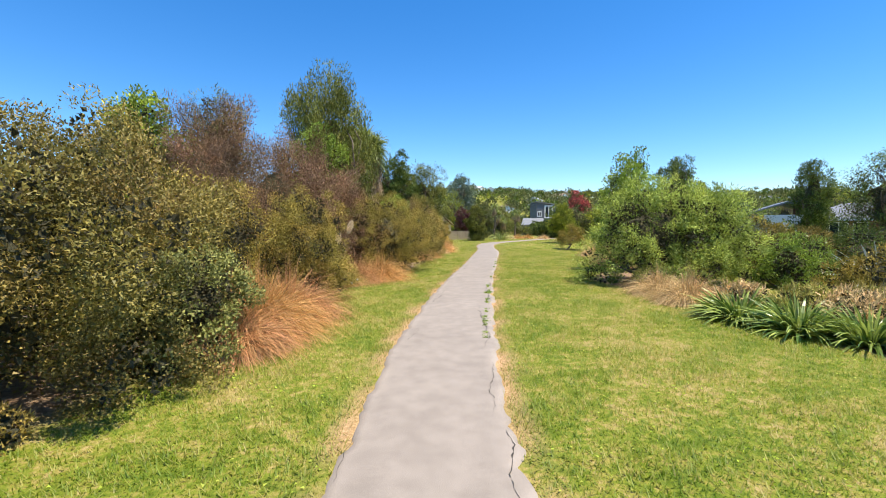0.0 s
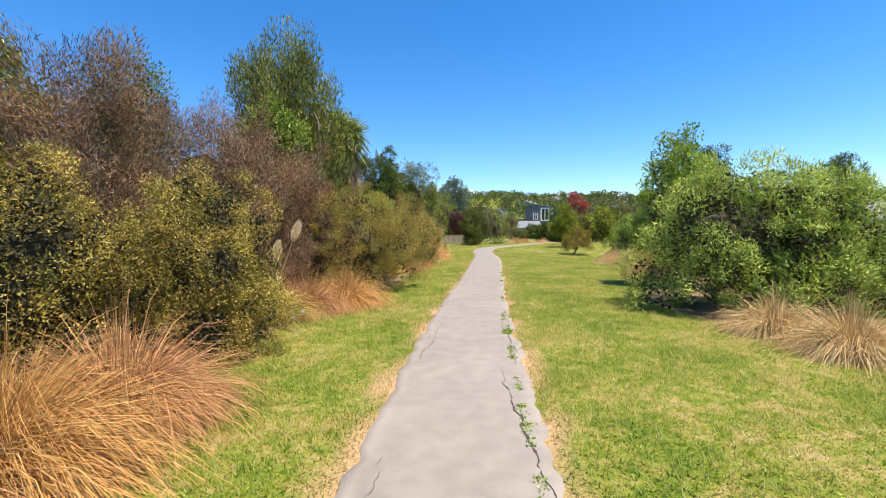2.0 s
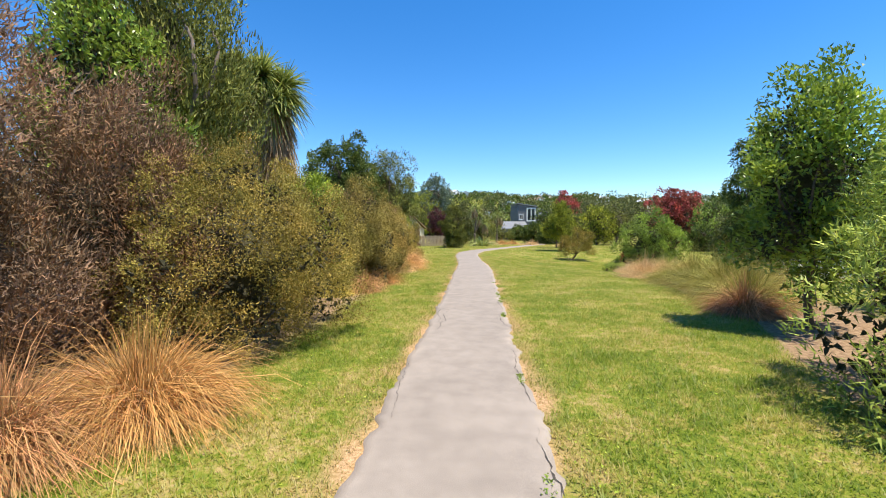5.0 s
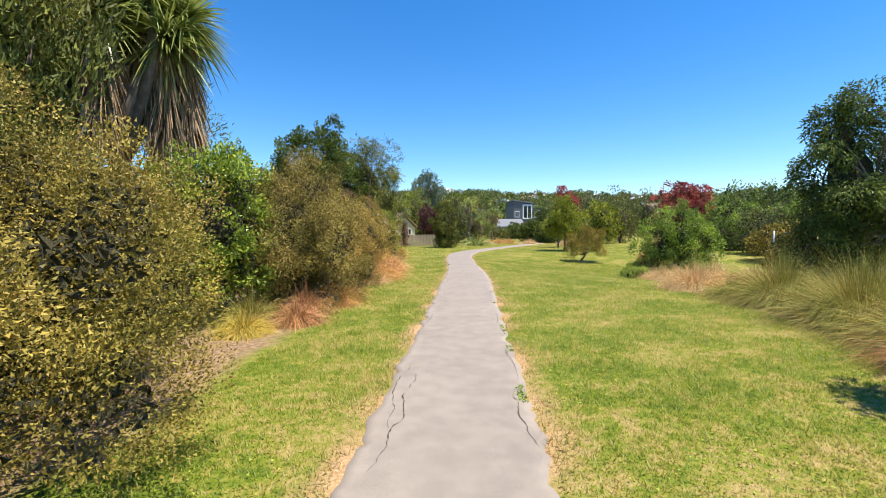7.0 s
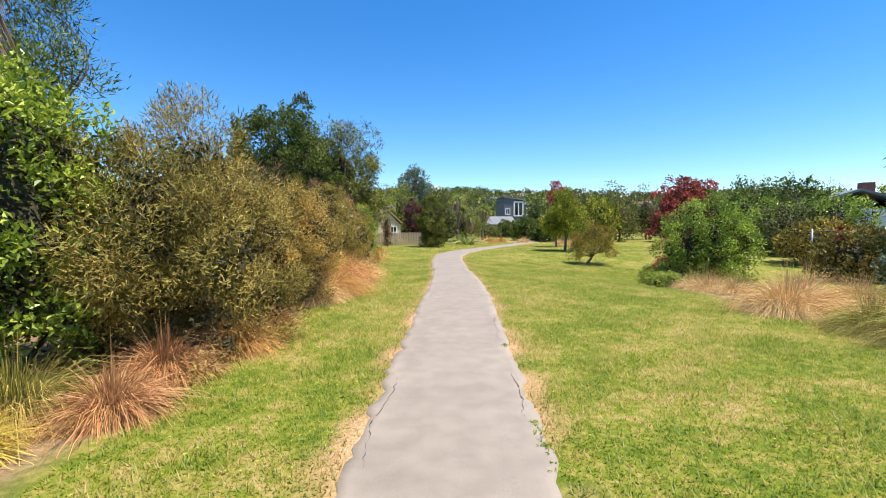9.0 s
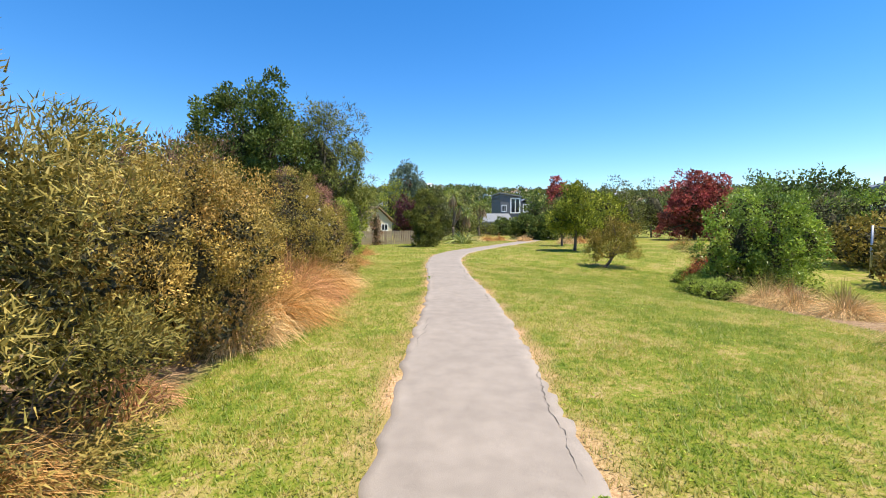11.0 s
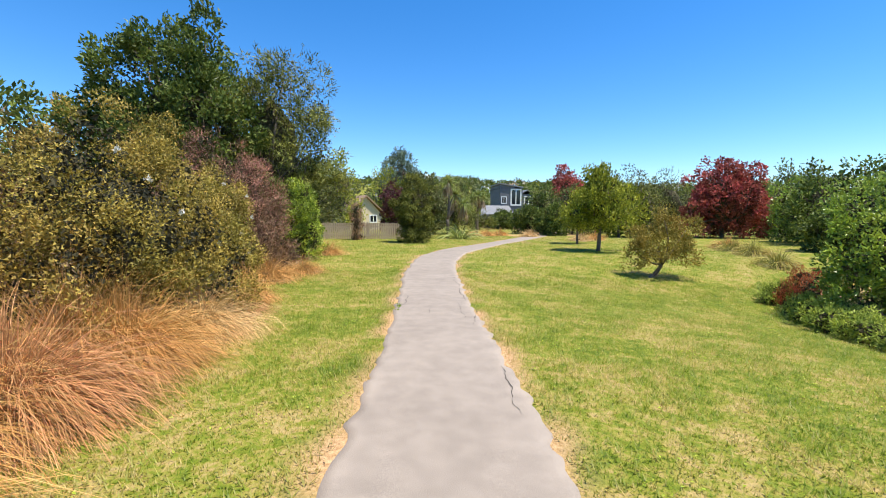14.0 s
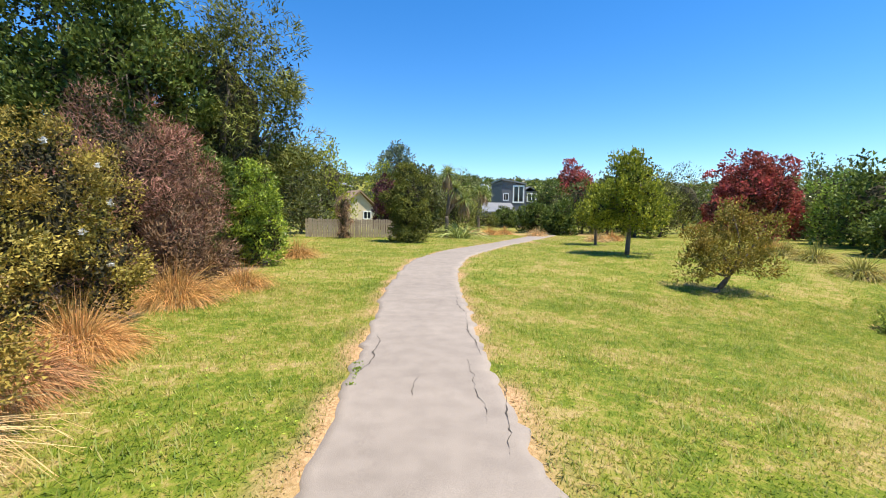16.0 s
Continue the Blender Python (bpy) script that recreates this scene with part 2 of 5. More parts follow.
def ribbons(name, p, d, length, width, droop, segs, mat, tip=0.15, tone=None):
    """Arching blades; length, width and droop may be arrays."""
    n = len(p)
    d = unit(d)
    length, width, droop = (np.broadcast_to(np.asarray(v, float), n)[:, None] for v in (length, width, droop))
    side = unit(np.cross(d, np.array([0, 0, 1.0])) + RNG.normal(scale=0.35, size=(n, 3)))
    rows = []
    for s in range(segs + 1):
        t = s / segs
        c = p + d * length * t
        c = c + np.array([0, 0, -1.0]) * droop * length * t * t
        w = width * (1 - (1 - tip) * t ** 1.6) * 0.5
        rows += [c - side * w, c + side * w]
    v = np.stack(rows, 1)
    base = np.arange(n)[:, None, None] * (2 * (segs + 1))
    f = base + np.array([[2 * s, 2 * s + 1, 2 * s + 3, 2 * s + 2] for s in range(segs)])[None]
    me = grid_mesh(name, v.reshape(-1, 3), f.reshape(-1, 4), mat)
    return me if tone is None else tone_of(me, tone, 2 * (segs + 1))


def tube(bm, points, radii, sides=7):
    rings = []
    for i, (c, r) in enumerate(zip(points, radii)):
        c = Vector(c)
        ahead = (Vector(points[min(i + 1, len(points) - 1)]) - Vector(points[max(i - 1, 0)])).normalized()
        u = ahead.orthogonal().normalized()
        w = ahead.cross(u)
        rings.append([bm.verts.new(c + (u * math.cos(k * math.tau / sides) + w * math.sin(k * math.tau / sides)) * r) for k in range(sides)])
    for one, two in zip(rings, rings[1:]):
        for k in range(sides):
            bm.faces.new((one[k], one[(k + 1) % sides], two[(k + 1) % sides], two[k])).smooth = True
    bm.faces.new(rings[0][::-1])
    bm.faces.new(rings[-1])


def limb(bm, a, b, r0, r1, bend=0.12, sides=6, n=5):
    a, b = Vector(a), Vector(b)
    off = Vector(RNG.normal(size=3)) * (b - a).length * bend
    pts = [a.lerp(b, k / n) + off * math.sin(math.pi * k / n) for k in range(n + 1)]
    tube(bm, pts, [r0 + (r1 - r0) * k / n for k in range(n + 1)], sides)


def box(bm, x0, x1, y0, y1, z0, z1):
    v = [bm.verts.new((x, y, z)) for x in (x0, x1) for y in (y0, y1) for z in (z0, z1)]
    for q in ((0, 1, 3, 2), (4, 6, 7, 5), (0, 4, 5, 1), (2, 3, 7, 6), (0, 2, 6, 4), (1, 5, 7, 3)):
        bm.faces.new([v[k] for k in q])


def lobes_of(w, d, h, k=9, low=0.0, small=0.42, seed=0):
    """A main mass with rings of smaller ones from the foot to the top: rows of centre and radii."""
    r = np.random.default_rng(seed + 11)
    tall = h - low
    rows = [(0, 0, low + tall * 0.46, w * 0.68, d * 0.68, tall * 0.44)]
    for share, level, reach in ((0.9, 0.16, 0.80), (0.9, 0.42, 0.82), (0.8, 0.64, 0.66), (0.45, 0.82, 0.34)):
        count = max(3, round(k * share))
        for i in range(count):
            az = math.tau * (i + r.uniform(-0.4, 0.4)) / count + level * 9
            s = small * r.uniform(0.62, 1.05) * 0.85
            rr = np.array((w * s, d * s, max(min(tall * s * 0.55, w * s * 1.5), w * s * 0.7)))
            z = low + tall * (level + r.uniform(-0.10, 0.12))
            rows.append((math.cos(az) * w * reach * r.uniform(0.66, 1.24), math.sin(az) * d * reach * r.uniform(0.66, 1.24), min(z, h - rr[2] * 0.8), *rr))
    return np.array(rows, float)


def shell(n, lobes, seed, depth=0.2, rough=0.10, gap=0.55, wave=3.2, floor=0.03):
    """Places over a lumpy mass of lobes, with hollows between the tufts, and the way outwards at each."""
    r = np.random.default_rng(seed)
    area = (lobes[:, 3] * lobes[:, 4] + lobes[:, 3] * lobes[:, 5] + lobes[:, 4] * lobes[:, 5])
    keep_p, keep_o, have = [], [], 0
    waves = r.normal(size=(9, 3)) * wave
    phase = r.uniform(0, math.tau, 9)
    for _ in range(14):
        m = int(n * 1.6) + 50
        i = r.choice(len(lobes), m, p=area / area.sum())
        u = unit(r.normal(size=(m, 3)))
        c, rad = lobes[i, :3], lobes[i, 3:]
        base = c + u * rad
        lump = np.sin(base @ waves.T + phase).sum(1) / 3.0
        fine = np.sin(base @ (waves.T * 3.1) + phase * 2).sum(1) / 3.0
        back = depth * r.uniform(0, 1, m) ** 2
        p = c + u * rad * (1 + rough * lump + rough * 0.5 * fine - back)[:, None]
        ok = (p[:, 2] > floor) & (lump + 0.6 * fine > -gap - r.uniform(0, 1.2, m))
        for j in range(len(lobes)):
            q = (((p - lobes[j, :3]) / lobes[j, 3:]) ** 2).sum(1)
            ok &= (q > 0.72) | (i == j)
        keep_p.append(p[ok])
        keep_o.append(unit(u / rad)[ok])
        have += int(ok.sum())
        if have >= n:
            break
    return np.concatenate(keep_p)[:n], np.concatenate(keep_o)[:n]


def core_mesh(name, lobes, mat, scale=0.70):
    bm = bmesh.new()
    for row in lobes:
        m = Matrix.Translation(row[:3]) @ Matrix.Diagonal((*(row[3:] * scale), 1))
        made = bmesh.ops.create_icosphere(bm, subdivisions=2, radius=1.0, matrix=m)["verts"]
        for v in made:
            v.co += (v.co - Vector(row[:3])) * 0.45 * noise.noise(v.co * 4.3)
            v.co.z = max(v.co.z, -0.03)
    me = bpy.data.meshes.new(name)
    bm.to_mesh(me)
    bm.free()
    me.materials.append(mat)
    return me


def crown_of(n, lobes, w, d, h, leaf, mat, seed, depth, rough, gap, wave, floor, up, spread, fold, clump, stretch):
    """Domed clumps of leaves over the lobes, uneven in size and reach, with hollows left between them."""
    g = np.random.default_rng(seed + 900)
    area = 5.4 * (w * d + w * h / 2 + d * h / 2)
    size = (0.055 + 0.036 * min(w + h, 9.0)) * clump
    count = area * 1.35 / (math.pi * size * size)
    if n / count < 16:
        size *= math.sqrt(16 * count / n)
        count = n / 16
    q, oo = shell(int(count) + 6, lobes, seed + 100, depth, rough, gap, wave, floor)
    k = len(q)
    reach = size * g.uniform(0.55, 1.45, k)
    mass = reach ** 2
    i = g.choice(k, n, p=mass / mass.sum())
    out, rc = oo[i], reach[i][:, None]
    u = unit(g.normal(size=(n, 3)) + out * 0.75 + np.array([0, 0, 0.25]))
    axis = unit(out * 0.6 + np.array([0, 0, 0.2 + up]))
    p = q[i] + rc * (u + axis * (u * axis).sum(1, keepdims=True) * (stretch - 1)) * g.uniform(0.12, 1.1, (n, 1)) ** 0.5
    p[:, 2] = np.maximum(p[:, 2], 0.02)
    way = u * 0.45 + axis * (0.25 + abs(up) * 0.4) + np.array([0, 0, up * 0.6]) + g.normal(size=u.shape) * spread * 0.6
    face = u * 0.9 + np.array([0, 0, 0.75]) + g.normal(size=u.shape) * 0.40
    tone = np.clip(g.normal(scale=0.55, size=k), -1, 1)[i] + g.normal(scale=0.15, size=n)
    return leaf_mesh("crown", p, way, leaf[0], leaf[1], mat, fold, face, tone)


def shrub(name, x, y, w, d, h, mat, n, leaf, label, category="shrub", group="", k=9, low=0.0, seed=0, up=0.3, spread=0.8,
          depth=0.30, rough=0.12, gap=0.55, small=0.42, wave=3.2, core=True, stems=6, sprigs=0, turn=0.0, fold=0.25, lobes=None, trunk=None, clump=1.0, stretch=1.25, fill=0.0):
    """A bush or tree: stems or a trunk with limbs, inner filler coloured dark for shade, and a crown of single leaves.
    """
    ob = thing(name, x, y, label, category, group, turn)
    lobes = lobes_of(w, d, h, k, low, small, seed) if lobes is None else np.array(lobes, float)
    leaves = crown_of(n, lobes, w, d, h, leaf, mat, seed, depth, rough, gap, wave, 0.05 if low < 0.05 else low * 0.8, up, spread, fold, clump, stretch)
    tagged(child("crown", leaves, ob), kind="stuff")
    if core:
        # Filler: dark sheets and core paint the inner shade; with fill, sheets are leaf-coloured.
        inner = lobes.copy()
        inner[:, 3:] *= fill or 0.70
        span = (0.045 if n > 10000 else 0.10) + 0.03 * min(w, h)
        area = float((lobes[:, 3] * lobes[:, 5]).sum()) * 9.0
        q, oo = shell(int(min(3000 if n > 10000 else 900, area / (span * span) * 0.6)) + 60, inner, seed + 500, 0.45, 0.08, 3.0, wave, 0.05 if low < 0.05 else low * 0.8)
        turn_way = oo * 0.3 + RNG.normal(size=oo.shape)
        tagged(child("inner_filler", leaf_mesh("inner_filler", q - unit(turn_way) * span * 0.4, turn_way, span, span * (0.35 if fill else 0.7), mat if fill else INNER_SHADE, 0.3), ob), kind="stuff")
        child("shade_core", core_mesh("shade_core", lobes[:1], INNER_SHADE, 0.62), ob)
    bm = bmesh.new()
    if trunk:
        r0, top, lean = trunk
        head = Vector((lean[0], lean[1], top))
        limb(bm, (0, 0, -0.08), head, r0, r0 * 0.6, 0.06, 9, 7)
        for row in lobes:
            limb(bm, head, Vector(row[:3]), r0 * 0.45, r0 * 0.10, 0.15)
    else:
        for i in range(stems):
            row = lobes[i % len(lobes)]
            a = math.tau * i / max(stems, 1)
            limb(bm, (0.1 * w * math.cos(a), 0.1 * d * math.sin(a), -0.05), Vector(row[:3]), 0.035, 0.012, 0.15, 5, 4)
    part("trunk" if trunk else "stem", bm, BARK, ob)
    if sprigs:
        q, oo = shell(sprigs, lobes, seed + 300, 0.1, rough, 3.0, wave)
        pick = oo[:, 2] > 0.15
        q, oo = q[pick], oo[pick]
        tip = oo * 0.5 + np.array([0, 0, 0.9]) + RNG.normal(size=oo.shape) * 0.25
        child("twig_spray", ribbons("twig_spray", q, tip, RNG.uniform(0.15, 0.45, len(q)) * min(1.5, h * 0.35), 0.012, 0.05, 2, BARK), ob)["kind"] = "stuff"
        along = RNG.uniform(0.2, 1.0, (len(q), 10))
        base = (q[:, None] + unit(tip)[:, None] * (along * 0.3 * min(1.5, h * 0.35))[..., None]).reshape(-1, 3)
        tagged(child("top_growth", leaf_mesh("top_growth", base, RNG.normal(size=base.shape) + np.array([0, 0, 0.5]), leaf[0], leaf[1], mat), ob), kind="stuff")
    return ob


def tussock(name, x, y, r, h, mat, n, label, group="tussock grasses", seed=0, width=0.007, droop=1.35, lean=1.0, heads=None, z=0.0, turn=0.0):
    """A fountain of fine arching blades from a tight base, with dead ones about its foot."""
    ob = thing(name, x, y, label, "tussock grass", group, turn, z)
    g = np.random.default_rng(seed + 5)
    n = int(n * (1.8 if y < 9 else 1.6 if y < 34 else 0.8))
    a = g.uniform(0, math.tau, n)
    rr = np.sqrt(g.uniform(0, 1, n))
    p = np.stack([np.cos(a) * rr * r * 0.34, np.sin(a) * rr * r * 0.34, np.zeros(n)], 1)
    tilt = np.clip(rr * lean + g.normal(scale=0.30, size=n), 0.02, 1.4)
    lock = g.integers(0, 26, n)
    b = a + g.normal(scale=0.5, size=26)[lock] + g.normal(scale=0.38, size=n)
    d = np.stack([np.cos(b) * np.sin(tilt), np.sin(b) * np.sin(tilt), np.cos(tilt)], 1)
    ln = g.uniform(0.75, 1.2, n) * g.uniform(0.85, 1.15, 26)[lock] * math.hypot(h, r * 0.6) * 1.22
    tagged(child("foliage", ribbons("foliage", p, d, ln, width, droop * g.uniform(0.6, 1.3, n) * (0.35 + 0.65 * rr), 3, mat, tone=np.clip(g.normal(scale=0.6, size=60), -1.1, 1.1)[(lock * 7 + g.integers(0, 3, n)) % 60] + g.normal(scale=0.2, size=n)), ob), kind="stuff")
    m = n // 6
    a = g.uniform(0, math.tau, m)
    d = np.stack([np.cos(a), np.sin(a), g.uniform(0.25, 0.9, m)], 1)
    p = np.stack([np.cos(a) * r * 0.3, np.sin(a) * r * 0.3, np.full(m, 0.01)], 1)
    tagged(child("dead_foliage", ribbons("dead_foliage", p, d, g.uniform(0.5, 1.0, m) * r * 0.9, width * 0.9, 0.6, 2, STRAW), ob, "straw-coloured dead blades"), kind="stuff")
    # Filler lump at the foot, coloured dark to stand for shade between the blades.
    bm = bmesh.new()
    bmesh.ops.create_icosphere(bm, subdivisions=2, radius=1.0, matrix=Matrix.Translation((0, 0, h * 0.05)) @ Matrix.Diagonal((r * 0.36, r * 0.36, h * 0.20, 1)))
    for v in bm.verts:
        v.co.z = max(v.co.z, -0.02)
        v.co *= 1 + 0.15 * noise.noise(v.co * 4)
    part("dark_base", bm, INNER_SHADE, ob)
    return ob


def strap_clump(name, x, y, r, h, mat, n, label, category="strap-leaved plant", group="", seed=0, width=0.055, droop=0.75, z=0.0, wide=0.85):
    ob = thing(name, x, y, label, category, group, 0, z)
    g = np.random.default_rng(seed + 9)
    a = g.uniform(0, math.tau, n)
    rr = np.sqrt(g.uniform(0, 1, n))
    p = np.stack([np.cos(a) * rr * r * 0.45, np.sin(a) * rr * r * 0.45, np.zeros(n)], 1)
    tilt = np.clip(0.15 + rr * wide + g.normal(scale=0.15, size=n), 0.05, 1.3)
    d = np.stack([np.cos(a) * np.sin(tilt), np.sin(a) * np.sin(tilt), np.cos(tilt)], 1)
    child("foliage", ribbons("foliage", p, d, g.uniform(0.8, 1.2, n) * h * 1.15, width * g.uniform(0.7, 1.2, n), droop * g.uniform(0.6, 1.3, n), 5, mat, 0.1), ob)
    return ob

# ---- ground, path, lawn ----
LEFT_EDGE = ((-30, -3.2), (-8, -1.15), (0, -0.73), (5.4, -0.72), (9.1, -0.40), (13.6, 0.14), (17.4, 0.71), (21.2, 1.21), (25.2, 1.70), (29.5, 2.28),
             (33.5, 2.61), (36.6, 2.76), (39.8, 3.15), (42.6, 3.62), (46.6, 5.2), (48.7, 6.6), (52.1, 8.7), (59.1, 12.66), (75, 21))
RIGHT_EDGE = ((-30, -2.0), (-8, 0.05), (0, 0.50), (4.2, 0.58), (9, 1.04), (14, 1.61), (17.5, 2.13), (21.5, 2.66), (24.9, 3.18), (28.3, 3.62),
              (33.5, 3.93), (38.0, 4.4), (40.2, 4.74), (43.8, 5.70), (46.7, 7.15), (49.8, 8.8), (56, 12.6), (72, 22))
HEDGE = ((-30, -5.0), (0, -3.0), (4.6, -2.8), (8.8, -2.7), (11, -2.2), (13.6, -1.3), (17.5, -0.75), (22, -0.25), (25, 0.0), (28.5, 0.3), (32, 0.45), (36, -0.2), (46, 0.2), (60, -2))
BED = ((-30, 4.8), (0, 5.4), (6.0, 5.1), (8.3, 4.8), (12, 4.3), (13.3, 4.2), (16.5, 6.0), (19, 6.8), (21.4, 7.35), (23.7, 8.0), (27, 8.8), (29.7, 9.7), (32.3, 10.8), (34.3, 11.9), (36.3, 13.2), (37.5, 16), (42, 18), (50, 21))


def along(table, y):
    t = np.array(table)
    return np.interp(y, t[:, 0], t[:, 1])


def wobble(x, y, s):
    """Smooth unevenness between about -1 and 1."""
    return (np.sin(1.3 * s * x + 0.7 * s * y + 1) + np.sin(-0.8 * s * x + 1.7 * s * y + 2.1) + np.sin(2.9 * s * x - 2.3 * s * y) + np.sin(3.7 * s * y + 0.4)) / 4


def land(x, y):
    """Height of the ground: flat park, rising to a hill far ahead."""
    x, y = np.asarray(x, float), np.asarray(y, float)
    z = 0.012 * wobble(x, y, 1.1)
    t = np.clip((np.hypot(x * 0.55, y) - 170) / 420, 0, 1)
    z = z + 40 * t * t * (3 - 2 * t) * (1 + 0.10 * np.sin(x * 0.013 + 1) + 0.05 * np.sin(x * 0.041))
    z = z - 0.9 * np.exp(-0.5 * (((x - 14) / np.where(x < 14, 4.5, 9)) ** 2 + ((y - 33.5) / 4.5) ** 2))
    off = np.minimum(np.abs(x - along(LEFT_EDGE, y)), np.abs(x - along(RIGHT_EDGE, y)))
    inside = (x > along(LEFT_EDGE, y)) & (x < along(RIGHT_EDGE, y))
    return z * np.where(inside, 0.0, np.clip(off / 1.0, 0, 1)) - 0.012 * inside


def edge_dist(x, y):
    return np.maximum(along(LEFT_EDGE, y) - x, x - along(RIGHT_EDGE, y))


def dryness(x, y):
    e = edge_dist(x, y)
    return np.clip(1.15 - np.maximum(e, 0) / (0.20 + 0.12 * wobble(x, y, 2.6)), 0, 1) * np.clip(0.55 + 0.9 * wobble(x, y, 1.7), 0, 1)


def soiliness(x, y):
    a = along(HEDGE, y) - 0.4 - x + 0.12 * wobble(x, y, 3.0)
    b = x - along(BED, y) - 0.25 + 0.12 * wobble(x, y, 3.0)
    one = np.clip(a / 0.25 + 0.2, 0, 1) * (y < 47) * (y > -6)
    two = np.clip(b / 0.25 + 0.2, 0, 1) * np.clip((3.2 - b) / 0.8, 0, 1) * (y < 37.5) * (y > -3)
    return np.maximum(one, two)


xs = np.concatenate([[-2500, -1200, -600, -300, -160, -100, -60, -40, -25, -15, -9], np.arange(-6, 12.1, 0.18), [12.6, 13.3, 14, 15, 16, 17, 18, 20, 22, 24, 27, 32, 45, 60, 100, 160, 300, 600, 1200, 2500]])
ys = np.concatenate([[-1500, -400, -120, -50, -25, -12, -6], np.arange(-2, 48, 0.18), [50, 54, 60, 70, 85, 105, 130, 160], np.arange(190, 640, 30), [800, 1200, 2500]])
gx, gy = np.meshgrid(xs, ys)
gv = np.stack([gx.ravel(), gy.ravel(), land(gx.ravel(), gy.ravel())], 1)
ii = np.arange(len(ys) - 1)[:, None] * len(xs) + np.arange(len(xs) - 1)[None]
gf = np.stack([ii, ii + 1, ii + 1 + len(xs), ii + len(xs)], -1).reshape(-1, 4)
me = grid_mesh("ground", gv, gf, TURF, True)
for key, fn in (("dry", dryness), ("soil", soiliness)):
    me.attributes.new(key, "FLOAT", "POINT").data.foreach_set("value", fn(gv[:, 0], gv[:, 1]).astype(np.float32))
tagged(new("ground", me), "mown park lawn with yellowed patches and bare litter by the planting", "ground", kind="structure")


def build_path():
    y = np.arange(-28, 74, 0.10)
    l, r = along(LEFT_EDGE, y), along(RIGHT_EDGE, y)
    k = np.ones(15) / 15
    l, r = np.convolve(np.pad(l, 7, "edge"), k, "valid"), np.convolve(np.pad(r, 7, "edge"), k, "valid")
    l = l + 0.035 * wobble(y * 0, y, 2.3) + 0.030 * wobble(y * 0 + 3, y, 5.1) + 0.016 * RNG.normal(size=len(y))
    r = r + 0.040 * wobble(y * 0 + 9, y, 2.1) + 0.040 * wobble(y * 0 + 5, y, 5.3) + 0.018 * RNG.normal(size=len(y))
    cols = np.array([0, 0.02, 0.07, 0.13, 0.2, 0.35, 0.5, 0.65, 0.8, 0.87, 0.93, 0.98, 1.0])
    x = l[:, None] + (r - l)[:, None] * cols
    yy = np.repeat(y[:, None], len(cols), 1)
    z = 0.020 + 0.012 * (1 - (2 * cols - 1) ** 2)[None] + 0.003 * wobble(x, yy, 2.0)
    z[:, 0] = z[:, -1] = -0.05
    v = np.stack([x, yy, z], -1).reshape(-1, 3)
    n = len(cols)
    q = np.arange(len(y) - 1)[:, None] * n + np.arange(n - 1)[None]
    me = grid_mesh("footpath", v, np.stack([q, q + 1, q + 1 + n, q + n], -1).reshape(-1, 4), PATHMAT, True)
    rim = np.clip(1 - np.minimum(cols, 1 - cols) / 0.13, 0, 1)[None] * np.clip(0.35 + 0.5 * wobble(x, yy, 3.0), 0, 1)
    me.attributes.new("rim", "FLOAT", "POINT").data.foreach_set("value", rim.ravel().astype(np.float32))
    return tagged(new("footpath", me), "narrow worn grey concrete path with crumbling cracked edges", "path", kind="structure")


footpath = build_path()


def crack(y0, y1, frac, width, drift=0.0):
    """A jagged open joint along the path, at a share of its width."""
    n = max(6, int((y1 - y0) / 0.045))
    y = np.linspace(y0, y1, n)
    l, r = along(LEFT_EDGE, y), along(RIGHT_EDGE, y)
    walk_x = np.cumsum(RNG.normal(scale=0.012, size=n))
    x = l + (r - l) * (frac + drift * np.linspace(0, 1, n)) + walk_x - walk_x.mean()
    z = 0.0245 + 0.012 * (1 - (2 * (x - l) / (r - l) - 1) ** 2) + 0.003 * wobble(x, y, 2.0)
    w = 0.5 * width * np.abs(RNG.normal(0.8, 0.45, n)) * np.sin(np.linspace(0.15, math.pi - 0.15, n)) * 0.5
    v = np.stack([np.stack([x - w, y, z], 1), np.stack([x + w, y, z], 1)], 1).reshape(-1, 3)
    q = np.arange(n - 1)[:, None] * 2 + np.array([0, 1, 3, 2])
    child("crack", grid_mesh("crack", v, q, CRACK), footpath)


for row in ((2.3, 3.3, 0.93, 0.022), (3.6, 5.0, 0.92, 0.012), (5.6, 8.6, 0.86, 0.030), (8.8, 11.6, 0.90, 0.026), (11.0, 12.6, 0.94, 0.02),
            (10.2, 11.0, 0.16, 0.014), (8.9, 10.2, 0.12, 0.018, 0.05), (5.9, 6.8, 0.14, 0.012), (2.6, 3.2, 0.03, 0.012), (9.0, 9.8, 0.95, 0.02),
            (16.0, 17.9, 0.15, 0.022, 0.03), (16.6, 18.4, 0.09, 0.016), (16.2, 17.4, 0.91, 0.018), (17.6, 19.2, 0.94, 0.014), (19.6, 21.4, 0.08, 0.014),
            (20.2, 21.3, 0.93, 0.016), (25.4, 27.2, 0.10, 0.012), (28.5, 29.6, 0.9, 0.015), (31.2, 32.4, 0.94, 0.022), (31.5, 33.0, 0.82, 0.012), (33.0, 34.6, 0.93, 0.022),
            (34.6, 36.4, 0.91, 0.02), (32.6, 33.9, 0.09, 0.026, 0.05), (32.0, 32.5, 0.42, 0.012, 0.04), (13, 15, 0.95, 0.02), (22.5, 24.6, 0.93, 0.014), (12.8, 14.6, 0.06, 0.012)):
    crack(*row)


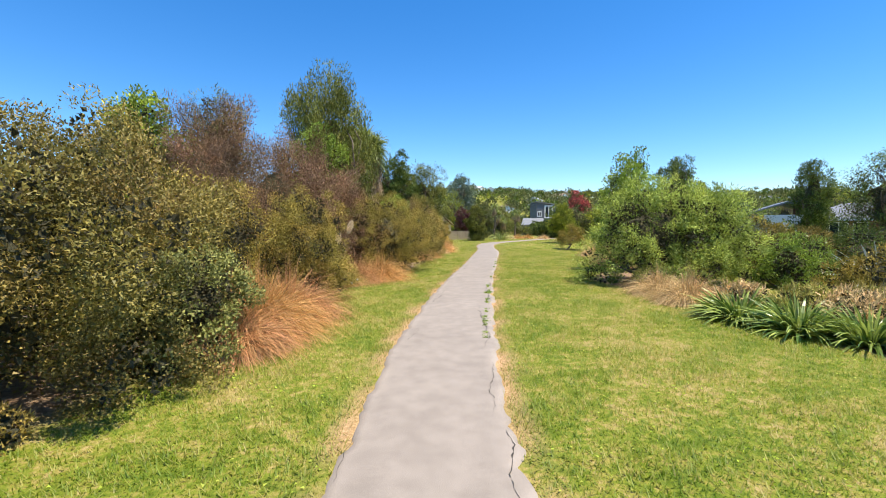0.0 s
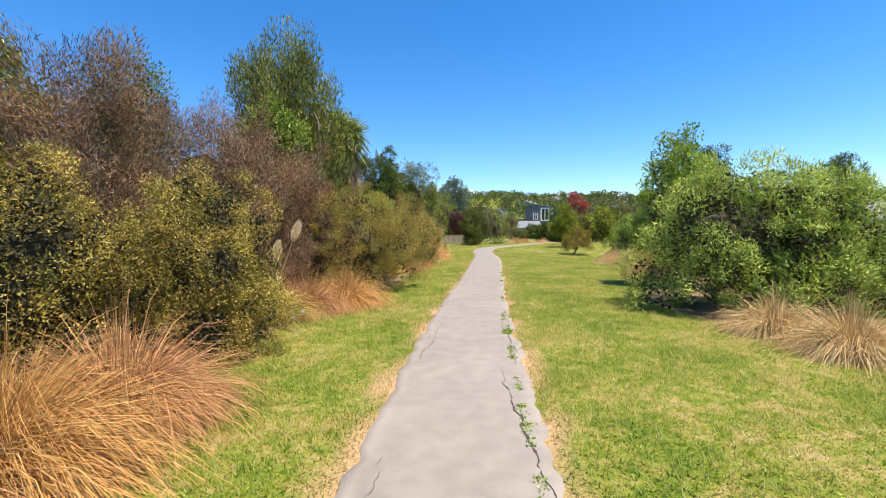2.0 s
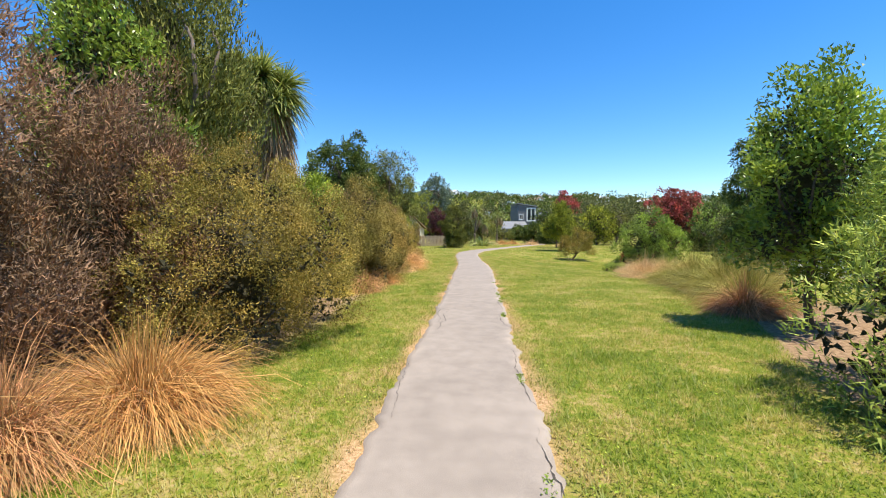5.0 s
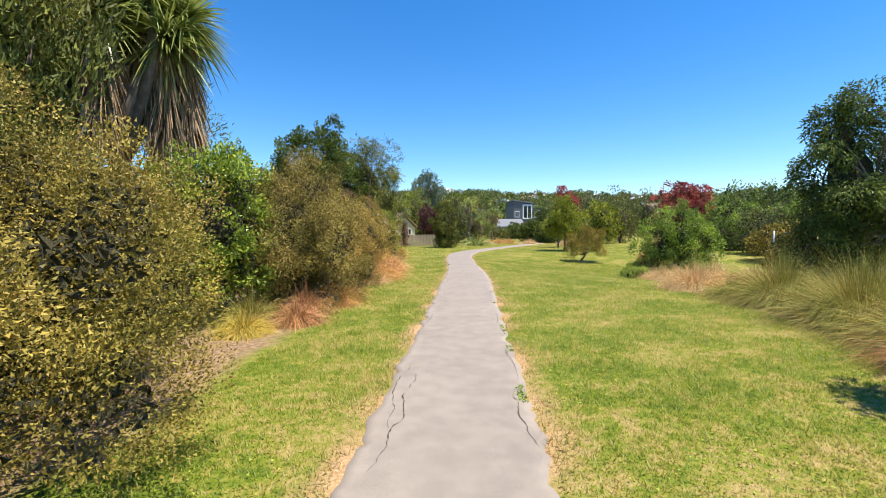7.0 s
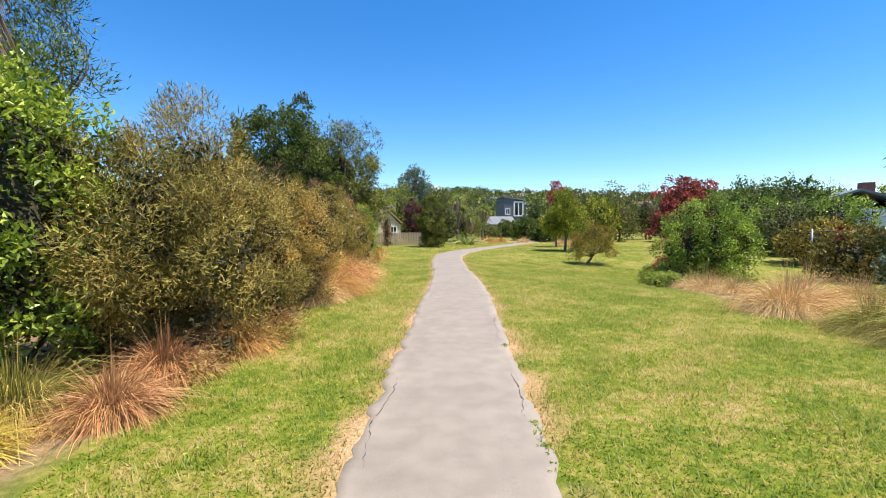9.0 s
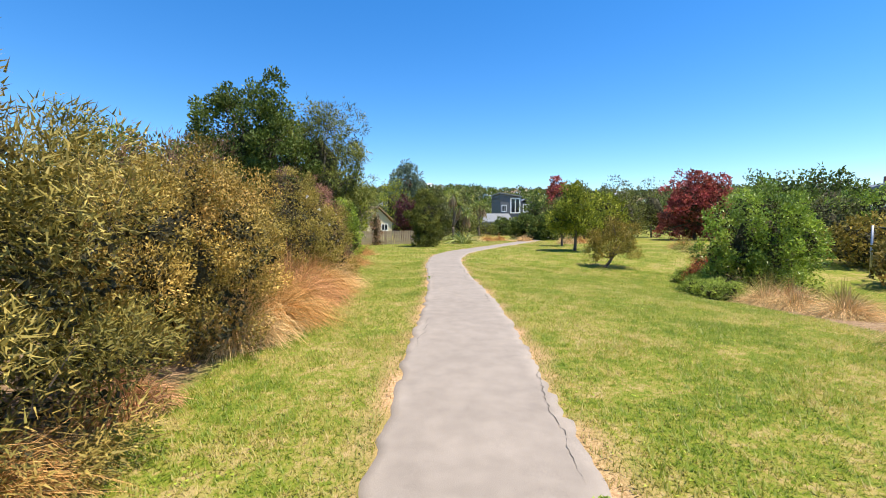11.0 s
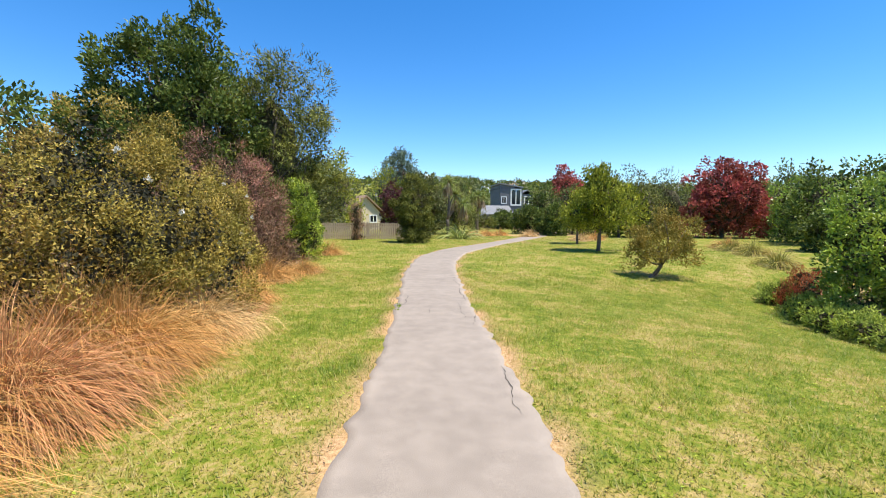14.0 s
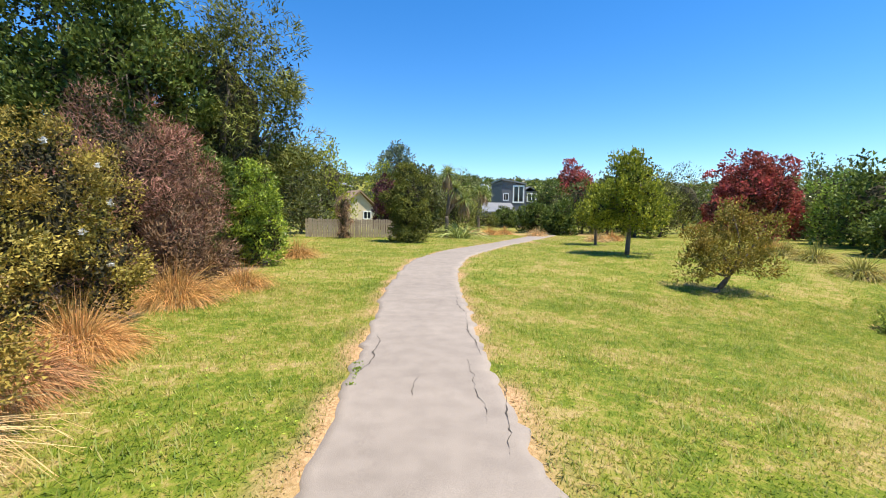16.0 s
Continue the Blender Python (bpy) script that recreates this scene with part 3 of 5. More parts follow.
def weeds(y0, y1, frac, n, label="low green weeds rooted in the broken path edge"):
    """Small flat leaves along a joint."""
    y = RNG.uniform(y0, y1, n)
    y = y + 0.06 * np.sin(y * 17)
    x = along(LEFT_EDGE, y) + (along(RIGHT_EDGE, y) - along(LEFT_EDGE, y)) * frac + RNG.normal(scale=0.022, size=n)
    p = np.stack([x, y, np.full(n, 0.03)], 1)
    d = RNG.normal(size=(n, 3)) * (1, 1, 0.2) + (0, 0, 0.45)
    ob = new("weeds", leaf_mesh("weeds", p, d, 0.026, 0.016, SHINY))
    tagged(ob, label, "weeds", "path weeds", "stuff")


for row in ((6.1, 6.5, 0.88, 70), (6.9, 7.7, 0.88, 160), (8.0, 8.3, 0.9, 60), (8.9, 9.6, 0.91, 150), (10.4, 10.8, 0.93, 90), (11.3, 11.9, 0.90, 130), (17.0, 17.4, 0.94, 150),
            (18.6, 18.9, 0.97, 60), (19.5, 20.2, 0.96, 90), (32.3, 32.9, 0.05, 80), (13.6, 13.9, 0.95, 80), (22.2, 22.4, 0.95, 40)):
    weeds(*row)
weeds(10.28, 10.46, 0.93, 260)
weeds(10.30, 10.44, 0.88, 120)


def lawn_blades(n, y0, y1, tall, wide, seed):
    g = np.random.default_rng(seed)
    y = g.uniform(y0, y1, n)
    lo, hi = along(HEDGE, y) - 0.3, along(BED, y) + 0.35
    x = lo + (hi - lo) * g.uniform(0, 1, n)
    ok = (edge_dist(x, y) > 0.0) & (g.uniform(0, 1, n) > 0.75 * dryness(x, y)) & (g.uniform(0, 1, n) > 0.85 * soiliness(x, y))
    x, y = x[ok], y[ok]
    m = len(x)
    p = np.stack([x, y, land(x, y) - 0.004], 1)
    a = g.uniform(0, math.tau, m)
    lush = np.clip(0.9 + 0.5 * wobble(x, y, 1.9), 0.45, 1.5)
    h = tall * g.uniform(0.5, 1.3, m) * lush
    lean = g.uniform(0.2, 1.6, m) * h
    s = np.stack([np.sin(a), -np.cos(a), 0 * a], 1) * wide * 0.5
    tip = p + np.stack([np.cos(a) * lean, np.sin(a) * lean, h], 1)
    v = np.stack([p - s, p + s, tip], 1).reshape(-1, 3)
    me = grid_mesh("grass", v, np.arange(m * 3).reshape(-1, 3), BLADE)
    me.attributes.new("dry", "FLOAT", "POINT").data.foreach_set("value", np.repeat(dryness(x, y), 3).astype(np.float32))
    return me


tagged(new("grass", lawn_blades(620000, 1.2, 38, 0.046, 0.0105, 3)), "short mown grass, green with yellow dry patches", "grass", kind="stuff")
tagged(new("grass", lawn_blades(90000, 36, 62, 0.06, 0.022, 4)), "short mown grass farther along the path", "grass", kind="stuff")


def clover(n, y0, y1, seed):
    """Broad little leaves of clover and daisy in loose patches of the lawn."""
    r = np.random.default_rng(seed)
    y = r.uniform(y0, y1, n)
    lo, hi = along(HEDGE, y) - 0.1, along(BED, y)
    x = lo + (hi - lo) * r.uniform(0, 1, n)
    ok = (edge_dist(x, y) > 0.08) & (wobble(x, y, 1.3) + 0.5 * wobble(x, y, 4.1) + r.uniform(-0.5, 0.5, n) > 0.30) & (soiliness(x, y) < 0.5)
    x, y = x[ok], y[ok]
    p = np.stack([x, y, land(x, y) + r.uniform(0.008, 0.035, len(x))], 1)
    return leaf_mesh("clover", p, r.normal(size=(len(x), 3)) * (1, 1, 0.1), 0.026, 0.019, CLOVER, 0.15)


tagged(new("clover", clover(36000, 1.2, 38, 5)), "low clover and broad-leaved weeds through the lawn", "clover", kind="stuff")


# ---- planting beside the path, on the near side of the stream hedge ----
COP = "dense small-leaved olive shrub at the lawn's edge"
shrub("coprosma_shrub", -4.35, 3.7, 1.7, 1.7, 2.9, OLIVE_DARK, 90000, (0.037, 0.023), "large dense dark olive small-leaved shrub", "shrub", "hedge shrubs", 11, seed=1, sprigs=60)
shrub("coprosma_shrub", -4.9, 0.8, 2.2, 2.0, 2.7, OLIVE_DARK, 30000, (0.049, 0.031), "large dense dark olive small-leaved shrub", "shrub", "hedge shrubs", 9, seed=2)
shrub("coprosma_shrub", -5.6, 6.6, 1.9, 1.7, 3.3, OLIVE, 36000, (0.045, 0.028), "tall brownish olive small-leaved shrub", "shrub", "hedge shrubs", 10, seed=3, sprigs=60)
shrub("mounded_shrub", -3.05, 5.15, 0.72, 0.75, 1.32, MOUND, 17000, (0.046, 0.029), "low rounded deep green small-leaved shrub", "shrub", "hedge shrubs", 7, seed=4)
shrub("coprosma_shrub", -3.2, 9.75, 0.98, 1.1, 2.35, OLIVE, 70000, (0.032, 0.020), COP, "shrub", "hedge shrubs", 9, seed=5, sprigs=30)
shrub("coprosma_shrub", -4.2, 8.2, 1.0, 1.1, 2.4, OLIVE, 30000, (0.036, 0.022), COP, "shrub", "hedge shrubs", 8, seed=6)
shrub("twiggy_shrub", -6.2, 11.2, 1.25, 1.3, 4.4, BROWN, 60000, (0.10, 0.015), "tall brown wiry twiggy shrub", "shrub", "twiggy shrubs", 9, seed=7, sprigs=80, up=0.5, gap=0.6, clump=1.35, stretch=1.9, fill=0.85)
shrub("twiggy_shrub", -5.0, 13.4, 1.6, 1.5, 4.4, BROWN, 85000, (0.10, 0.015), "tall brown wiry twiggy shrub", "shrub", "twiggy shrubs", 10, seed=8, sprigs=80, up=0.5, gap=0.6, clump=1.35, stretch=1.9, fill=0.85)
shrub("twiggy_shrub", -3.9, 15.6, 1.25, 1.2, 3.5, BROWN, 55000, (0.10, 0.015), "brown wiry twiggy shrub", "shrub", "twiggy shrubs", 8, seed=9, sprigs=60, up=0.5, gap=0.6, clump=1.35, stretch=1.9, fill=0.85)
shrub("lemonwood_tree", -7.8, 11.4, 0.85, 0.8, 5.0, BRIGHT, 9000, (0.11, 0.06), "bright yellow-green broad-leaved small tree", "tree", "", 8, 1.6, seed=10, trunk=(0.07, 1.9, (0, 0)))
shrub("fine_leaved_tree", -7.9, 15.2, 1.1, 1.1, 6.5, NEEDLE, 14000, (0.11, 0.03), "green fine-leaved tree behind the shrubs", "tree", "", 9, 1.5, seed=11, sprigs=60, trunk=(0.09, 2.2, (0.1, 0)))
shrub("kanuka_tree", -4.95, 18.4, 1.75, 1.6, 7.8, NEEDLE, 60000, (0.14, 0.036), "tall dark feathery tree with upright tips", "tree", "", 12, 1.2, seed=12, up=1.2, sprigs=420, small=0.36, clump=0.9, stretch=2.6, fill=0.85, trunk=(0.14, 2.4, (0.1, 0.1)))
shrub("broadleaf_tree", -4.9, 16.9, 1.0, 0.9, 5.6, SHINY, 9000, (0.11, 0.06), "green broad-leaved tree among brown shrubs", "tree", "", 9, 1.2, seed=13, gap=0.3, trunk=(0.08, 2.0, (0, 0)))
shrub("coprosma_shrub", -2.15, 15.9, 1.5, 2.1, 2.6, OLIVE, 125000, (0.028, 0.017), "large rounded yellowish olive small-leaved shrub", "shrub", "hedge shrubs", 11, seed=14, sprigs=40)
shrub("coprosma_shrub", -2.55, 18.0, 0.85, 0.95, 2.25, OLIVE_DARK, 30000, (0.042, 0.026), "dark olive small-leaved shrub over dead grass", "shrub", "hedge shrubs", 8, seed=151, sprigs=30)
shrub("coprosma_shrub", -4.3, 19.9, 1.4, 1.3, 2.5, OLIVE_DARK, 14000, (0.060, 0.038), COP, "shrub", "hedge shrubs", 8, seed=15)
shrub("broadleaf_shrub", -2.55, 21.4, 1.0, 1.05, 2.95, BRIGHT, 15000, (0.085, 0.048), "bright green glossy broad-leaved shrub", "shrub", "", 9, 0.3, seed=16, gap=0.4, spread=1.0, sprigs=70, stretch=1.6)
shrub("feathery_shrub", -1.55, 22.8, 1.2, 1.3, 2.85, FEATHER, 70000, (0.085, 0.015), "feathery dark olive shrub with drooping tips", "shrub", "hedge shrubs", 9, seed=17, sprigs=160, up=0.1, stretch=1.7, clump=1.2)
shrub("coprosma_shrub", -0.95, 25.6, 1.05, 1.3, 2.4, GOLD, 70000, (0.034, 0.021), "golden olive small-leaved shrub", "shrub", "hedge shrubs", 9, seed=18, sprigs=40)
shrub("coprosma_shrub", -1.75, 28.0, 1.2, 1.3, 2.6, GOLD, 30000, (0.052, 0.033), COP, "shrub", "hedge shrubs", 9, seed=19, sprigs=40)
shrub("coprosma_shrub", -0.95, 31.4, 1.3, 1.5, 2.75, OLIVE, 62000, (0.040, 0.025), "large yellow-green small-leaved shrub with a few white flowers", "shrub", "hedge shrubs", 10, seed=20)
shrub("twiggy_shrub", -3.2, 30.2, 1.4, 1.5, 3.1, BROWN, 18000, (0.15, 0.019), "brown wiry twiggy shrub", "shrub", "twiggy shrubs", 8, seed=21, sprigs=120, clump=1.35, stretch=1.9, fill=0.85)
shrub("russet_shrub", -1.95, 37.5, 1.05, 1.0, 3.7, RUSSET, 30000, (0.13, 0.015), "russet brown fine-twigged shrub", "shrub", "twiggy shrubs", 9, seed=22, up=0.2, gap=0.35, sprigs=40, clump=1.35, stretch=1.9)
shrub("coprosma_shrub", -1.25, 34.5, 0.9, 0.95, 2.5, OLIVE, 26000, (0.045, 0.028), "yellow-green small-leaved shrub with a few white flowers", "shrub", "hedge shrubs", 8, seed=28)
shrub("twiggy_shrub", -0.95, 37.4, 0.75, 0.7, 1.5, BROWN, 11000, (0.14, 0.019), "low grey-brown twiggy shrub", "shrub", "twiggy shrubs", 7, seed=23, clump=1.35, stretch=1.9, fill=0.85)
shrub("light_green_shrub", -0.85, 41.4, 0.95, 0.85, 2.5, BRIGHT, 12000, (0.09, 0.05), "light green broad-leaved rounded shrub", "shrub", "", 8, seed=24)
shrub("broadleaf_tree", -5.3, 42.6, 2.9, 2.3, 8.4, DEEP, 42000, (0.17, 0.10), "tall dense dark green broad-leaved tree", "tree", "", 13, 1.0, seed=25, sprigs=160, small=0.36, trunk=(0.2, 2.6, (0, 0)))
shrub("feathery_tree", -2.2, 43.4, 2.3, 1.9, 7.9, NEEDLE, 32000, (0.21, 0.042), "tall feathery olive green tree with drooping tips", "tree", "", 12, 0.6, seed=26, up=-0.1, sprigs=60, small=0.36, stretch=1.6, trunk=(0.16, 2.2, (0, 0)))
shrub("dark_shrub", -1.9, 40.8, 1.0, 0.9, 3.0, DEEP, 12000, (0.12, 0.07), "dark green leafy shrub below the tall trees", "shrub", "", 8, seed=27)

shrub("wispy_tree", -6.1, 26.8, 1.0, 1.0, 6.5, DEEP, 5200, (0.16, 0.03), "slender tree with thin bare stems and a tufted top", "tree", "", 7, 4.7, seed=29, gap=0.2, up=0.4, core=False, sprigs=30, trunk=(0.05, 4.0, (0.1, 0.1)))
shrub("wispy_tree", -5.4, 25.9, 0.6, 0.6, 4.7, DEEP, 2600, (0.14, 0.03), "slender tree with thin bare stems and a tufted top", "tree", "", 6, 3.5, seed=30, gap=0.2, up=0.4, core=False, trunk=(0.04, 3.0, (0.1, 0.1)))


def blossom(x, y, z, size=0.036):
    """A small open white flower head of a few dozen petals."""
    n = 26
    p = np.array((x, y, z))[None] + RNG.normal(size=(n, 3)) * size * 0.35
    ob = new("blossom", leaf_mesh("blossom", p, RNG.normal(size=(n, 3)) + np.array((0.4, -0.5, 0.6)), size, size * 0.7, WHITEFLOWER))
    tagged(ob, "small white flower head on a shrub", "flower", "white flowers")


for row in ((0.05, 30.75, 1.55), (-0.1, 30.4, 1.9), (0.15, 31.6, 1.15), (-0.35, 30.3, 2.2), (-0.2, 33.9, 1.9), (-0.25, 33.7, 1.2), (-0.3, 34.2, 0.8), (-0.15, 34.0, 1.5), (-0.5, 33.6, 2.1),
            (-2.45, 10.75, 0.30), (-2.3, 10.7, 0.22), (-2.55, 10.75, 0.85), (-2.2, 10.85, 0.28)):
    blossom(*row)

TUS = "shaggy orange tussock grass at the lawn's edge"
tussock("tussock", -2.85, 6.5, 1.0, 1.4, ORANGE, 3600, TUS, seed=1)
shrub("low_herb", -3.22, 3.05, 0.12, 0.12, 0.28, GOLD, 700, (0.04, 0.02), "small golden herb at the foot of the shrubs", "herb", "", 5, seed=152, stems=3)
tussock("tussock", -2.75, 5.5, 0.8, 1.15, RUST, 2600, "shaggy rust-coloured tussock grass", seed=2)
tussock("tussock", -2.7, 7.5, 0.9, 1.3, RUST, 2800, "shaggy rust-coloured tussock grass", seed=3)
tussock("tussock", -1.95, 13.1, 0.9, 1.1, ORANGE, 3000, TUS, seed=4)
tussock("tussock", -2.55, 12.4, 0.85, 1.15, RUST, 2200, TUS, seed=5)
tussock("tussock", -2.95, 11.9, 0.75, 1.05, ORANGE, 2000, TUS, seed=41)
tussock("tussock", -1.75, 20.7, 0.6, 0.85, GREENTUS, 1500, "dull green tussock grass below a shrub", seed=44)
tussock("tussock", -1.1, 21.7, 0.45, 0.8, RUST, 1700, "rust-coloured tussock grass below a shrub", seed=45)
tussock("tussock", -0.75, 22.6, 0.55, 0.85, ORANGE, 1500, TUS, seed=46)
tussock("tussock", -1.6, 20.0, 0.5, 0.5, YELLOWTUS, 1500, "low yellow-green tussock grass", seed=7)
tussock("tussock", -1.0, 20.7, 0.4, 0.65, RUST, 1600, "rust-coloured tussock grass below a shrub", seed=8)
tussock("tussock", -0.65, 24.0, 0.32, 0.55, RUST, 1400, "rust-coloured tussock grass below a shrub", seed=9)
tussock("tussock", -0.55, 26.2, 0.75, 1.0, TAN, 2400, "golden tan tussock grass below a shrub", seed=17)
tussock("tussock", -0.40, 27.2, 0.95, 1.25, ORANGE, 3600, TUS, seed=10)
tussock("tussock", -0.75, 28.2, 0.95, 1.4, ORANGE, 3400, TUS, seed=71)
tussock("tussock", -0.45, 28.9, 1.0, 1.3, RUST, 3800, "large shaggy rust-coloured tussock grass", seed=11)
tussock("tussock", -0.60, 29.9, 0.95, 1.45, ORANGE, 3400, TUS, seed=72)
tussock("tussock", -0.25, 30.1, 0.9, 1.15, ORANGE, 3600, TUS, seed=12)
tussock("tussock", -0.05, 31.2, 0.8, 1.05, TAN, 3200, "shaggy golden tan tussock grass", seed=13)
tussock("tussock", -0.10, 32.4, 0.6, 0.8, RUST, 2600, "shaggy rust-coloured tussock grass", seed=18)
tussock("tussock", -0.15, 33.4, 0.6, 0.8, ORANGE, 1800, TUS, seed=73)
tussock("tussock", -0.45, 36.0, 0.85, 0.95, ORANGE, 2600, TUS, seed=14)
tussock("tussock", 0.15, 37.3, 0.7, 0.75, ORANGE, 2000, TUS, seed=15)
tussock("tussock", -0.1, 43.3, 0.8, 1.05, ORANGE, 1800, TUS, seed=16)


def toetoe(x, y):
    ob = thing("toetoe", x, y, "green toetoe grass with two cream plumes", "plume grass")
    n = 760
    a = RNG.uniform(0, math.tau, n)
    tilt = RNG.uniform(0.05, 0.95, n)
    p = np.stack([np.cos(a) * 0.12, np.sin(a) * 0.12, 0 * a], 1)
    d = np.stack([np.cos(a) * np.sin(tilt), np.sin(a) * np.sin(tilt), np.cos(tilt)], 1)
    child("foliage", ribbons("foliage", p, d, RNG.uniform(0.85, 1.6, n), 0.014, 0.62, 6, GREENTUS), ob)
    child("dry_foliage", ribbons("dry_foliage", p[:160], d[:160] * (1, 1, 0.7), RNG.uniform(0.6, 1.2, 160), 0.012, 0.7, 6, STRAW), ob, "straw-coloured dry blades")
    for tip in ((0.12, 0.30, 1.25), (0.42, 0.42, 1.6)):
        base, top = Vector((0, 0.05, 0.1)), Vector(tip)
        bm = bmesh.new()
        limb(bm, base, top, 0.008, 0.005, 0.02, 5, 6)
        part("stalk", bm, STRAW, ob)
        m = 900
        t = RNG.uniform(0, 1, m)
        axis = np.array((top - base).normalized())
        c = np.array(top)[None] + axis * (t * 0.34 - 0.18)[:, None]
        out = unit(np.cross(axis, RNG.normal(size=(m, 3))))
        rad = 0.07 * np.sin(np.clip(t * 0.9 + 0.1, 0, 1) * math.pi) ** 0.7
        child("plume", leaf_mesh("plume", c + out * (rad * RNG.uniform(0.2, 1, m))[:, None], out * 0.35 + axis * 0.9, 0.075, 0.012, PLUME), ob, "feathery cream plume")
    return ob


toetoe(-2.95, 11.2)


def cordyline(x, y, heads, trunk_r, leaf, n, label, skirt=0.9, group="cabbage trees"):
    """A cabbage tree: a forked trunk, round heads of sword leaves, and skirts of dead ones."""
    ob = thing("cabbage_tree", x, y, label, "cabbage tree", group)
    fork = Vector((0, 0, min(h[2] for h in heads) * 0.55))
    bm = bmesh.new()
    limb(bm, (0, 0, -0.08), fork, trunk_r, trunk_r * 0.85, 0.02, 10, 6)
    for h in heads:
        limb(bm, fork, Vector(h), trunk_r * 0.7, trunk_r * 0.5, 0.08, 8, 6)
    part("trunk", bm, BARK, ob)
    for h in heads:
        u = unit(RNG.normal(size=(n, 3)) + (0, 0, 0.45))
        base = np.array(h)[None] + u * 0.06
        child("leaf_head", ribbons("leaf_head", base, u, leaf * RNG.uniform(0.8, 1.15, n), 0.065, RNG.uniform(0.15, 0.55, n), 4, CORDY, 0.08), ob)
        if skirt > 0:
            m = int(n * 1.3)
            a = RNG.uniform(0, math.tau, m)
            low = np.array(h)[None] - np.array([0, 0, 1.0]) * RNG.uniform(0, skirt, m)[:, None]
            base = low + np.stack([np.cos(a), np.sin(a), 0 * a], 1) * trunk_r * 0.6
            d = np.stack([np.cos(a) * 0.30, np.sin(a) * 0.30, -0.55 + 0 * a], 1)
            child("dead_skirt", ribbons("dead_skirt", base, d, leaf * RNG.uniform(0.6, 0.9, m), 0.045, 0.35, 4, SKIRT, 0.1), ob, "hanging brown dead leaves")
    return ob


cordyline(-4.6, 22.0, ((-1.5, 0.1, 5.2), (-0.8, -0.3, 5.7), (0.0, -0.4, 5.5), (0.8, 0.2, 5.3), (1.0, 0.5, 5.8), (-0.3, 0.5, 6.2), (0.5, 0.2, 6.1)), 0.17, 0.95, 420,
          "old cabbage tree with thick skirts of dead leaves", 2.2)


# ---- planting on the stream side ----
REN = "glossy green strap-leaved lily clump"
strap_clump("lily_clump", 5.15, 7.45, 0.55, 0.72, LILY, 380, REN, group="lily clumps", seed=1, width=0.055, droop=0.45, wide=0.9)
strap_clump("lily_clump", 5.4, 6.5, 0.58, 0.72, LILY, 380, REN, group="lily clumps", seed=2, width=0.055, droop=0.45, wide=0.9)
strap_clump("lily_clump", 5.85, 5.85, 0.60, 0.72, LILY, 380, REN, group="lily clumps", seed=3, width=0.055, droop=0.45, wide=0.9)
strap_clump("lily_clump", 6.5, 4.9, 0.62, 0.72, LILY, 380, REN, group="lily clumps", seed=4, width=0.055, droop=0.45, wide=0.9)
for k, (x, y, r, h) in enumerate(((5.95, 7.2, 0.5, 0.55), (6.3, 6.6, 0.6, 0.6), (6.9, 6.0, 0.6, 0.55), (5.6, 8.1, 0.45, 0.5), (7.3, 7.2, 0.7, 0.6))):
    shrub("groundcover_plant", x, y, r, r, h, TAN if k % 2 else GREENTUS, 2600, (0.11, 0.02), "low straw-green herbs between the lily clumps", "groundcover", "groundcover", 6, seed=60 + k, stems=2)
tussock("tussock", 5.2, 9.1, 0.8, 1.0, TAN, 2400, "pale tan tussock grass at the bed's edge", seed=21)
tussock("tussock", 5.1, 10.2, 0.75, 1.0, TAN, 1800, "pale tan tussock grass at the bed's edge", seed=22)
tussock("tussock", 8.2, 6.9, 0.9, 0.85, TAN, 1800, "pale tan tussock grass in the bed", seed=23)
for k, (x, y, w, h, m) in enumerate(((9.6, 9.3, 1.0, 1.1, OLIVE), (9.3, 11.6, 0.9, 1.3, SHINY), (10.6, 13.4, 1.2, 1.5, OLIVE_DARK), (12.6, 12.9, 1.3, 1.5, DEEP), (13.2, 8.2, 1.2, 1.1, OLIVE), (9.0, 14.8, 0.9, 1.4, OLIVE))):
    shrub("bank_shrub", x, y, w, w, h, m, 7000, (0.07, 0.03), "low mixed green shrub on the stream bank", "shrub", "bank shrubs", 7, seed=160 + k, sprigs=40)
WB = "large green shrub with narrow willow-like leaves"
shrub("willow_leaf_shrub", 5.95, 12.4, 1.7, 1.4, 2.8, WILLOW, 32000, (0.095, 0.024), WB, "shrub", "willow-leaved shrubs", 11, seed=31, gap=0.3, sprigs=110, spread=1.1)
shrub("willow_leaf_shrub", 7.45, 12.3, 1.15, 1.2, 2.75, WILLOW, 24000, (0.10, 0.026), WB, "shrub", "willow-leaved shrubs", 10, seed=32, gap=0.3, sprigs=90, spread=1.1)
shrub("small_tree", 6.9, 16.0, 0.95, 0.9, 4.2, SHINY, 12000, (0.10, 0.05), "small dark green tree behind the narrow-leaved shrub", "tree", "", 9, 0.8, seed=34, sprigs=50, trunk=(0.07, 1.3, (0, 0)))
shrub("grey_shrub", 10.8, 16.8, 1.5, 1.4, 2.6, GREY, 9000, (0.06, 0.02), "grey-green shrub by the stream", "shrub", "", 8, seed=35)
shrub("reed_shrub", 10.8, 8.4, 1.2, 1.2, 1.3, GREENTUS, 6000, (0.16, 0.012), "low grassy green shrub in the stream bed", "shrub", "", 7, seed=36, up=0.9)
shrub("reed_shrub", 12.3, 10.0, 1.4, 1.3, 1.5, GREENTUS, 6000, (0.16, 0.012), "low grassy green shrub in the stream bed", "shrub", "", 7, seed=37, up=0.9)
